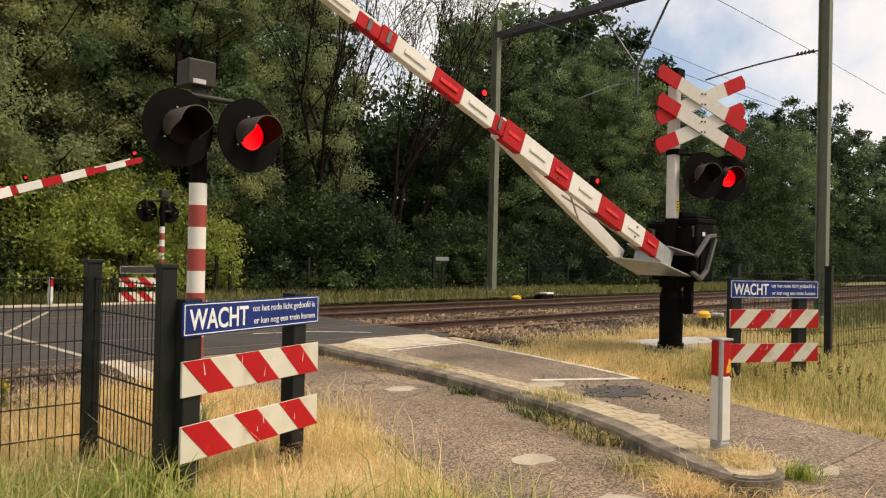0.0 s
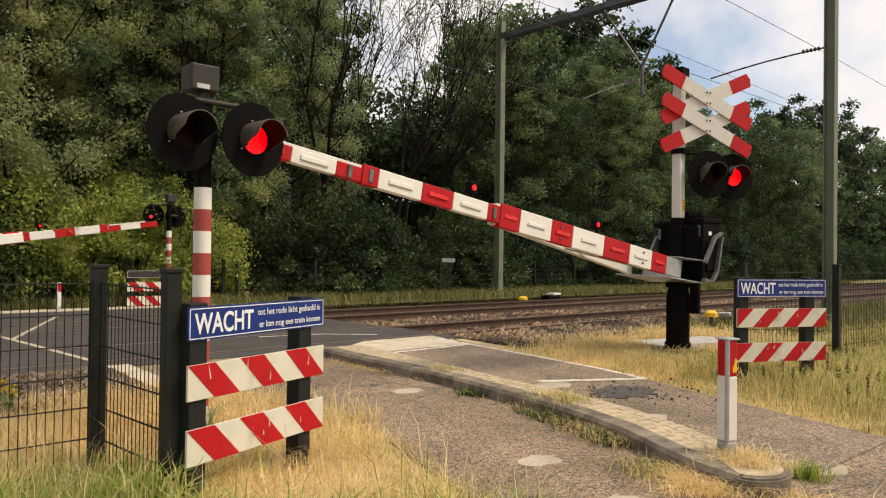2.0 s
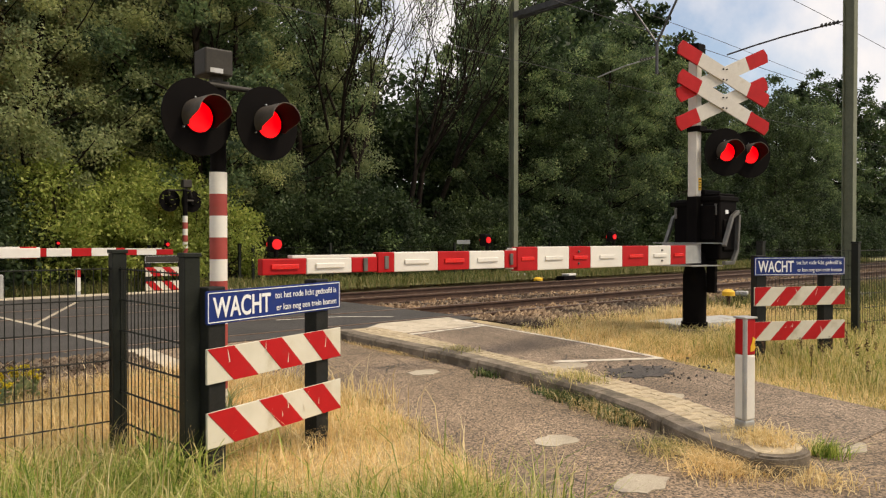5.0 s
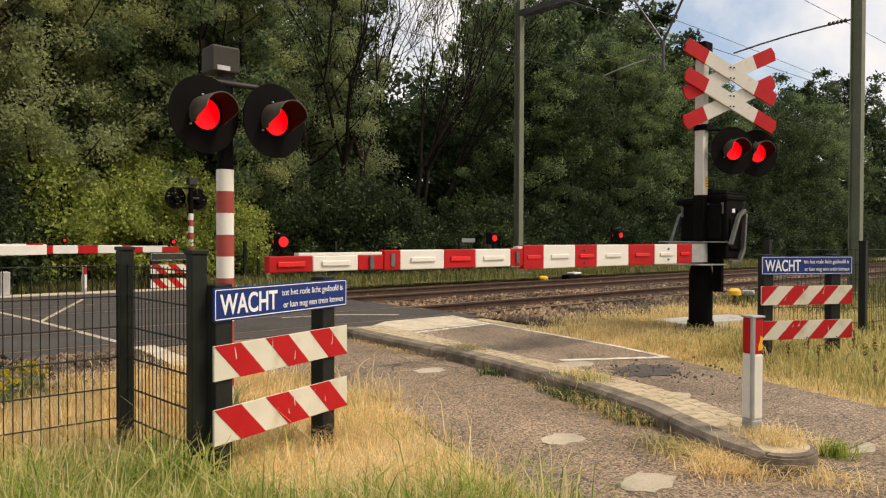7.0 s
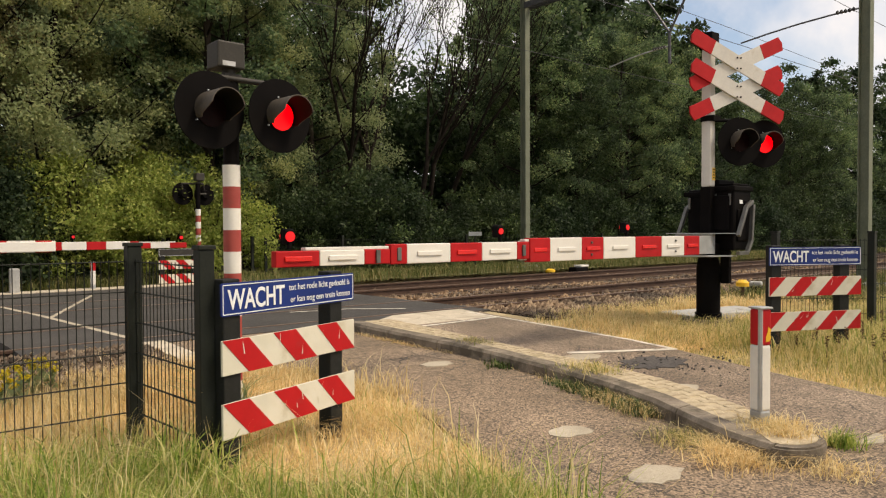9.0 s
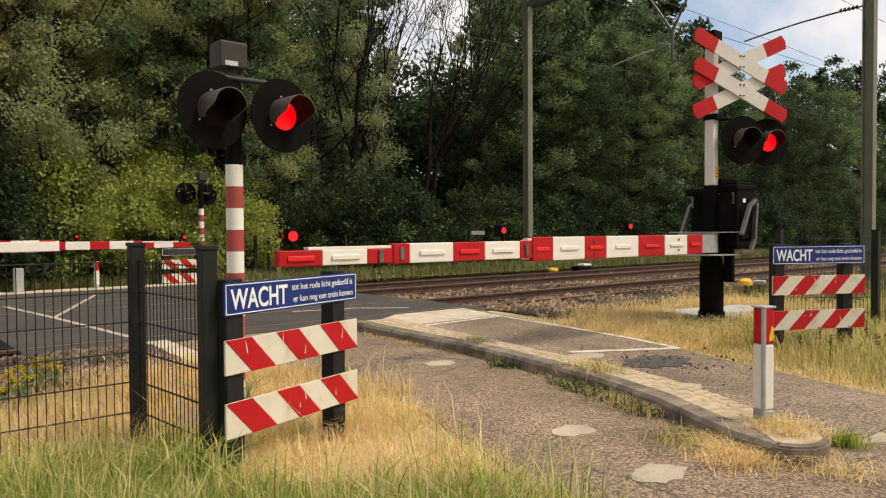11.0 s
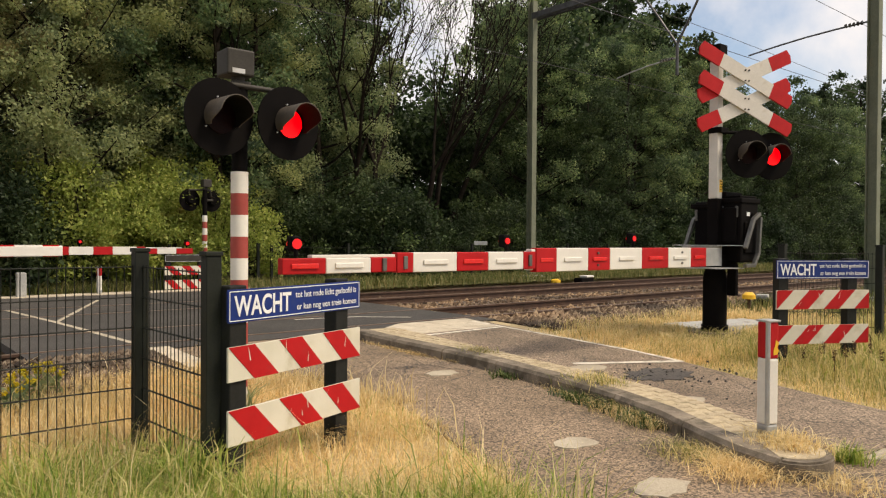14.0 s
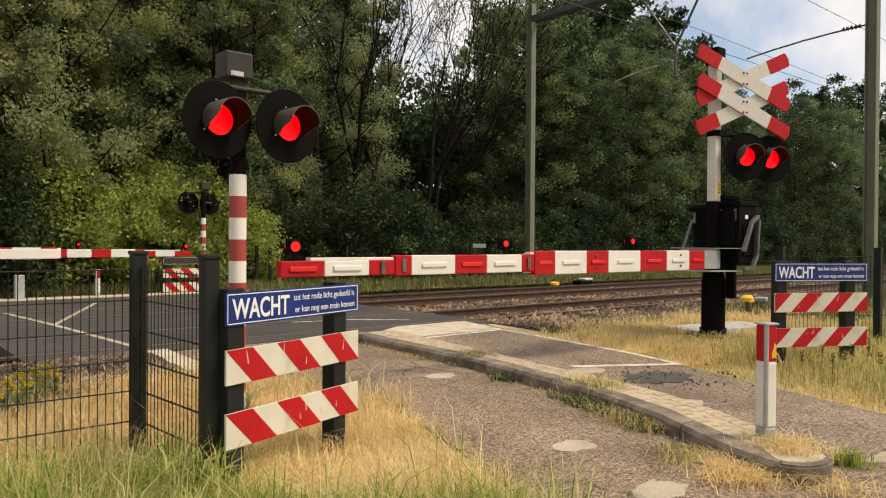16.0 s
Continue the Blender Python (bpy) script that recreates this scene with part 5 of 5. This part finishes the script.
def tube_mesh(name, tubes, material, parent, n=7):
    verts, faces = [], []
    for pts, rads in tubes:
        base = len(verts)
        for i, (p, r) in enumerate(zip(pts, rads)):
            q = Vector(pts[min(i + 1, len(pts) - 1)]) - Vector(pts[max(i - 1, 0)])
            m = q.to_track_quat("Z", "Y").to_matrix()
            for k in range(n):
                a = 2 * math.pi * k / n
                verts.append(tuple(Vector(p) + m @ Vector((r * math.cos(a), r * math.sin(a), 0))))
        for i in range(len(pts) - 1):
            for k in range(n):
                a, b = base + i * n + k, base + i * n + (k + 1) % n
                faces.append((a, b, b + n, a + n))
    me = bpy.data.meshes.new(name)
    me.from_pydata(verts, [], faces)
    me.materials.append(material)
    for p in me.polygons:
        p.use_smooth = True
    ob = new(name, me)
    ob.parent = parent
    return ob


def build_tree(height, spread, low, clumps, per, leaf, material, seed, label, sparse=False):
    rng = random.Random(seed)
    t = thing("tree", Matrix(), label, "tree", "trees of the wood edge")
    pts, rads = [], []
    dx, dy = rng.uniform(-0.06, 0.06), rng.uniform(-0.06, 0.06)
    for i in range(9):
        u = i / 8
        z = u * height * 0.92
        pts.append((dx * z + 0.25 * math.sin(u * 5 + seed), dy * z + 0.25 * math.cos(u * 4 + seed), z - 0.2 * (i == 0)))
        rads.append(height * 0.0125 * (1 - 0.88 * u) + 0.015)
    tubes = [(pts, rads)]
    centres, radii = [], []
    n_limb = clumps // 3
    for k in range(n_limb):
        u = low + (0.97 - low) * ((k + rng.random()) / n_limb)
        i = min(7, int(u * 8))
        p0 = Vector(pts[i]).lerp(Vector(pts[i + 1]), u * 8 - i)
        a = k * 2.4 + rng.uniform(-0.5, 0.5)
        reach = spread * (0.35 + 0.75 * math.sin(math.pi * min(1, 0.22 + 0.75 * (u - low) / (1 - low))) ** 0.8) * rng.uniform(0.7, 1.15)
        rise = reach * (rng.uniform(0.9, 1.9) if sparse else rng.uniform(0.25, 0.9))
        line, rr = [], []
        for j in range(5):
            v = j / 4
            line.append((p0.x + math.cos(a) * reach * v + rng.uniform(-0.1, 0.1) * v, p0.y + math.sin(a) * reach * v + rng.uniform(-0.1, 0.1) * v, p0.z + rise * v ** 1.3))
            rr.append((0.022 + height * 0.0035 * (1 - u)) * (1 - 0.8 * v))
        tubes.append((line, rr))
        for v in (0.55, 0.8, 1.0):
            q = Vector(line[2]).lerp(Vector(line[4]), (v - 0.5) * 2)
            centres.append((q.x + rng.uniform(-0.5, 0.5), q.y + rng.uniform(-0.5, 0.5), q.z + rng.uniform(-0.35, 0.5)))
            radii.append(rng.uniform(0.46, 0.92) * (spread / 3.2) * (0.8 if sparse else 1.0))
            tip = Vector(centres[-1])
            tubes.append(([tuple(q), tuple(q.lerp(tip, 0.5) + Vector((0, 0, 0.1))), tuple(tip)], [0.018, 0.012, 0.006]))
    tube_mesh("trunk", tubes, M_BARK, t, 6)
    v = leaves(np.array(centres), np.array(radii), per, leaf, seed)
    soup("crown", v, 4, material, t)
    return t


def build_bare(height, seed, label, leafy=5):
    """An open tree: a forked trunk that divides again and again into fine upward twigs with few leaves."""
    rng = random.Random(seed)
    t = thing("tree", Matrix(), label, "tree", "trees of the wood edge")
    tubes, tips = [], []

    def limb(p, d, length, r, level):
        pts, rads = [tuple(p)], [r]
        bend = Vector((rng.uniform(-1, 1), rng.uniform(-1, 1), 0)) * 0.16
        for j in range(1, 5):
            d = (d + bend * 0.5 + Vector((rng.uniform(-0.10, 0.10), rng.uniform(-0.10, 0.10), 0.05))).normalized()
            p = p + d * (length / 4)
            pts.append(tuple(p))
            rads.append(max(0.012, r * (1 - 0.085 * j)))
            if level >= 1 and rng.random() < 0.38:
                side = (d + Vector((rng.uniform(-1, 1), rng.uniform(-1, 1), rng.uniform(-0.1, 0.5))) * 0.8).normalized()
                if level < 4:
                    limb(p, side, length * 0.6, r * 0.4, level + 2)
                else:
                    tips.append(tuple(p + side * 0.2))
        tubes.append((pts, rads))
        if level < 4:
            for k in range(3 if level == 0 or rng.random() < 0.25 else 2):
                a = rng.uniform(0, 6.28)
                out = d + Vector((math.cos(a), math.sin(a), 0.15)) * rng.uniform(0.25, 0.55)
                limb(p, out.normalized(), length * rng.uniform(0.62, 0.82), rads[-1] * rng.uniform(0.6, 0.78), level + 1)
        else:
            tips.append(tuple(p))

    limb(Vector((0, 0, -0.2)), Vector((rng.uniform(-0.05, 0.05), rng.uniform(-0.05, 0.05), 1)), height * 0.34, height * 0.0115, 0)
    tube_mesh("trunk", tubes, M_BARK, t, 5)
    soup("crown", leaves(np.array(tips), np.full(len(tips), 0.45), leafy, 0.045, seed), 4, M_LEAF_A, t)
    return t


def build_shrub(height, width, clumps, per, leaf, material, seed, label):
    rng = random.Random(seed)
    t = thing("shrub", Matrix(), label, "shrub", "undergrowth")
    centres, radii, tubes = [], [], []
    for k in range(clumps):
        a, r = rng.uniform(0, 6.28), width * math.sqrt(rng.random())
        h = height * (1 - 0.55 * (r / width) ** 2) * rng.uniform(0.15, 1.0)
        c = (r * math.cos(a), r * math.sin(a), h)
        centres.append(c)
        radii.append(rng.uniform(0.32, 0.62))
        if k % 3 == 0:
            tubes.append(([(c[0] * 0.15, c[1] * 0.15, -0.1), (c[0] * 0.5, c[1] * 0.5, h * 0.55), c], [0.035, 0.022, 0.008]))
    tube_mesh("stem", tubes, M_BARK, t, 5)
    soup("foliage", leaves(np.array(centres), np.array(radii), per, leaf, seed, 0.85), 4, material, t)
    return t


def plant(kind, x, y, scale, turn, sz=1.0):
    o = copy_thing(kind, pose(x, y, gz(x, y) - 0.03, 0, 0, turn))
    o.scale = (scale, scale, scale * sz)
    return o


TREES = [
    build_tree(16.5, 3.6, 0.10, 105, 280, 0.082, M_LEAF_A, 1, "tall oak with a dense dark green crown"),
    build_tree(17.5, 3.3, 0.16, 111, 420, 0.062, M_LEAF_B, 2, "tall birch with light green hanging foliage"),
    build_tree(15.0, 3.8, 0.06, 108, 280, 0.084, M_LEAF_D, 3, "dark leafy tree of the wood edge"),
    build_tree(18.0, 3.4, 0.12, 105, 280, 0.080, M_LEAF_A, 4, "tall slender tree with green foliage"),
]
BACK = [
    build_tree(17.0, 3.7, 0.08, 96, 95, 0.17, M_LEAF_A, 21, "tall green tree deeper in the wood"),
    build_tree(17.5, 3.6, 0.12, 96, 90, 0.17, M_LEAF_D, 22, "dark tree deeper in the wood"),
]
THIN = [
    build_bare(12.5, 5, "thin half-bare tree with open forked branches", 4),
    build_bare(12.0, 6, "half-bare tree with dark open branches", 9),
]
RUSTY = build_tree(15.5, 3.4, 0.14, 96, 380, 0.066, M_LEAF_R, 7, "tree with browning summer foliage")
# undergrowth leaves coloured dark for the shade beneath the trees
SHRUBS = [
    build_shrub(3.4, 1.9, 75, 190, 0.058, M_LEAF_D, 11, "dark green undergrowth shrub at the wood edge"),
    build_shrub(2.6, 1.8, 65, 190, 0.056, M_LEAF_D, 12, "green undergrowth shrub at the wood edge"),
]
YELLOW = build_shrub(4.2, 2.0, 90, 200, 0.054, M_LEAF_Y, 13, "bright yellow-green shrub at the wood edge")

rt = random.Random(5)
# the prototypes stand in the wood themselves
for o, (x, y) in zip(TREES + BACK + THIN + [RUSTY] + SHRUBS + [YELLOW], ((30.2, 22.4), (4.6, 22.9), (24.0, 22.0), (10.6, 22.2), (10.0, 29.0), (35.0, 28.0), (14.0, 19.95), (16.6, 21.2), (3.4, 22.4), (14.5, 20.3), (20.5, 20.2), (6.3, 20.9))):
    o.matrix_basis = pose(x, y, gz(x, y) - 0.03, 0, 0, rt.uniform(0, 360))
    if o in TREES or o is RUSTY:
        o.scale = (0.68, 0.68, 0.68)


def open_view(x, y):
    return any(35.0 < math.degrees(math.atan2(x + d, y)) < 40.6 for d in (-1.6, 0, 1.6))


def grow_row(x0, x1, y, step, kinds, smin, smax, jitter=0.8):
    x = x0
    while x < x1:
        px, py = x + rt.uniform(-jitter, jitter), y + rt.uniform(-0.9, 0.9)
        s = rt.uniform(smin, smax)
        if not open_view(px, py):
            plant(rt.choice(kinds), px, py, s, rt.uniform(0, 360))
        x += step


# left rows carry the lightened leaves, light painted into their colour
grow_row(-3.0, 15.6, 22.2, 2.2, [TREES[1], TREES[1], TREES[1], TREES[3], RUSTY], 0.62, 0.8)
grow_row(17.5, 36.0, 21.8, 2.6, [TREES[0], TREES[2], TREES[3], TREES[3]], 0.56, 0.78)
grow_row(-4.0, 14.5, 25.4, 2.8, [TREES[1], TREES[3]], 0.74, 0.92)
grow_row(14.5, 42.0, 25.8, 3.3, BACK, 0.70, 0.92)
grow_row(-2.0, 50.0, 31.0, 4.6, BACK, 0.95, 1.1)
for x, y, s, a in ((15.0, 21.3, 1.0, 10), (17.6, 21.9, 1.0, 131), (19.4, 23.6, 1.05, 250), (16.9, 24.6, 1.1, 71), (14.4, 22.6, 1.0, 190)):
    plant(THIN[int(a) % 2], x, y, s, a)
grow_row(38.0, 62.0, 24.0, 3.2, [TREES[0], TREES[2], TREES[2]], 0.62, 0.82)
grow_row(62.0, 150.0, 27.0, 4.6, [BACK[1], BACK[1], BACK[0]], 0.75, 1.0, 2.0)
plant(YELLOW, 8.2, 19.9, 0.9, 120)
plant(YELLOW, 5.0, 20.1, 0.92, 230)
plant(YELLOW, 6.8, 19.8, 0.8, 300)
plant(SHRUBS[0], 2.6, 20.2, 1.1, 30)
plant(SHRUBS[1], 3.7, 20.0, 0.85, 75)
x = -3.0
while x < 84:
    if not 2.5 < x < 10.8:
        plant(rt.choice(SHRUBS), x + rt.uniform(-0.5, 0.5), 20.2 + rt.uniform(-0.5, 0.6), rt.uniform(0.8, 1.15), rt.uniform(0, 360))
    x += 1.9 if x < 48 else 2.6
# dense wood further in, closing the view between the trunks; its shade is in the leaf colour
rng2 = np.random.default_rng(77)


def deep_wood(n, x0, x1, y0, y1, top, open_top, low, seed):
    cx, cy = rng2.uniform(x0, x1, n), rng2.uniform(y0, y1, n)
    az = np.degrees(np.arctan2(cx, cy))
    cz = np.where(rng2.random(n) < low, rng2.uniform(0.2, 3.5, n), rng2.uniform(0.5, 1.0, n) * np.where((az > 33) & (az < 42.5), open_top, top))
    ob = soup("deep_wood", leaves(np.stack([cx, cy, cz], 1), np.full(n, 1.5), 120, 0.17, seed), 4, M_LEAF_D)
    return tagged(ob, "dense foliage deep in the wood, coloured dark for its shade", "woods", kind="stuff")


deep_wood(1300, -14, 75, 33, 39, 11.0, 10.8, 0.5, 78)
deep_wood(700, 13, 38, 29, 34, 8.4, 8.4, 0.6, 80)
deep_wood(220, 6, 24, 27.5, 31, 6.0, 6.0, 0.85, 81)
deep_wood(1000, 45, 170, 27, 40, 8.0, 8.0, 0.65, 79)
# unseen trees added behind the viewer, to close the surroundings and cut sky light
for x, y, k in ((-26, -6, 0), (-24, 4, 1), (-27, 13, 1), (-14, -24, 1), (-4, -27, 0), (-24, -17, 0), (8, -29, 1)):
    plant(BACK[k % 2], x, y, 1.0, 40 * k + x * 7)

# dark seed heads in the verge
heads = []
rh = random.Random(8)
for k in range(26):
    px, py = rh.uniform(7.5, 10.6), rh.uniform(2.3, 3.7)
    if px > VERGE(py) + 0.35:
        h = rh.uniform(0.2, 0.42)
        heads += [(px + rh.uniform(-0.01, 0.01), py, gz(px, py) + h - 0.03 * q) for q in range(4)]
seed_heads = soup("seed_heads", leaves(np.array(heads), np.full(len(heads), 0.024), 16, 0.010, 9, 1.0), 4, M_SEED)
tagged(seed_heads, "dark brown dock seed heads in the verge grass", "seed heads", "grass", kind="stuff")
stalks = blades("seed_stalks", np.array([h[:2] for h in heads[::4]]), 0.33, 0.008, 0.05, M_SEED, "brown dock stalks in the verge grass", 72)

# yellow flowering weeds behind the fence
for x, y, s in ((1.05, 6.45, 1), (0.75, 6.8, 2), (1.3, 6.75, 3)):
    t = thing("ragwort", pose(x, y, gz(x, y)), "yellow flowering weed behind the fence", "plant", "flowering weeds")
    rg = random.Random(s)
    tubes, heads = [], []
    for k in range(9):
        a, r, h = rg.uniform(0, 6.28), rg.uniform(0.05, 0.17), rg.uniform(0.17, 0.30)
        tubes.append(([(0, 0, -0.05), (r * 0.4 * math.cos(a), r * 0.4 * math.sin(a), h * 0.6), (r * math.cos(a), r * math.sin(a), h)], [0.006, 0.005, 0.003]))
        heads.append((r * math.cos(a), r * math.sin(a), h))
    tube_mesh("stem", tubes, M_LEAF_B, t, 4)
    soup("flower_head", leaves(np.array(heads), np.full(9, 0.05), 34, 0.014, s, 0.5), 4, M_FLOWER, t)
    soup("leaf_mass", leaves(np.array(heads) * np.array([[0.7, 0.7, 0.55]]), np.full(9, 0.09), 14, 0.035, s + 9, 0.8), 4, M_LEAF_B, t)

# pavers on the kerb strip, one by one
paver_mesh = None
for j, y in enumerate(np.arange(2.16, 8.04, 0.105)):
    for i in range(3):
        if rt.random() < 0.07:
            continue
        if paver_mesh is None:
            bm = B()
            box(bm, (-0.085, -0.049, -0.05), (0.085, 0.049, 0.0), 0.006)
            first = part("paver", bm, M_TILE, kerb)
            paver_mesh = first.data
            o = first
        else:
            o = new("paver", paver_mesh)
            o.parent = kerb
        a, b = KERB_FRONT(y) + 0.205, KERB_BACK(y)
        xx = a + (b - a) * (i + 0.5 + (0.25 if j % 2 else -0.25) * (1 if i == 1 else 0)) / 3
        o.matrix_basis = pose(xx, y, gz(xx, y) + KERB_H + rt.uniform(-0.002, 0.002), rt.uniform(-0.7, 0.7), rt.uniform(-0.7, 0.7), -math.degrees(math.atan((KERB_FRONT(y + 0.15) - KERB_FRONT(y - 0.15)) / 0.3)) + rt.uniform(-1, 1)) @ Matrix.Diagonal(((b - a) / 3 / 0.174, 1, 1, 1))


# ---- what moves ----
def motions():
    lift = ((0, 21.4), (0.5, 18.15), (1.0, 15.3), (1.5, 12.15), (2.0, 9.0), (2.5, 5.85), (3.0, 2.9), (3.5, 0.45), (3.7, 0.0), (4.0, 0.0), (16.0, 0.0))
    for boom, share in zip(BOOMS, (1.0, 0.92)):
        walk(boom, [(t, pose(*PIVOT, 0, a * share, 0)) for t, a in lift])
    on, off = pose(0, -0.0085, 0), pose(0, 0.006, 0)
    turn_on = [0.17 + 0.6595 * k for k in range(-1, 25)]

    def flash(lamp, spans):
        rows = []
        for a, b in spans:
            rows += [(a - 1 / 30, off), (a, on), (b - 1 / 30, on), (b, off)]
        keep = [r for r in rows if 0 < r[0] < 16]
        first = on if any(a <= 0.001 < b for a, b in spans) else off
        last = on if any(a <= 16.001 < b for a, b in spans) else off
        rows = [(0, first)]
        for r in keep:
            if frame(r[0]) > frame(rows[-1][0]):
                rows.append(r)
        if frame(rows[-1][0]) < frame(16):
            rows.append((16, last))
        walk(lamp, rows)

    for lamp in FLASH_LEFT:
        flash(lamp, [(s, s + 0.262) for s in turn_on])
    for lamp in FLASH_RIGHT:
        flash(lamp, [(s + 0.23, s + 0.6595 + 0.02) for s in turn_on])


motions()
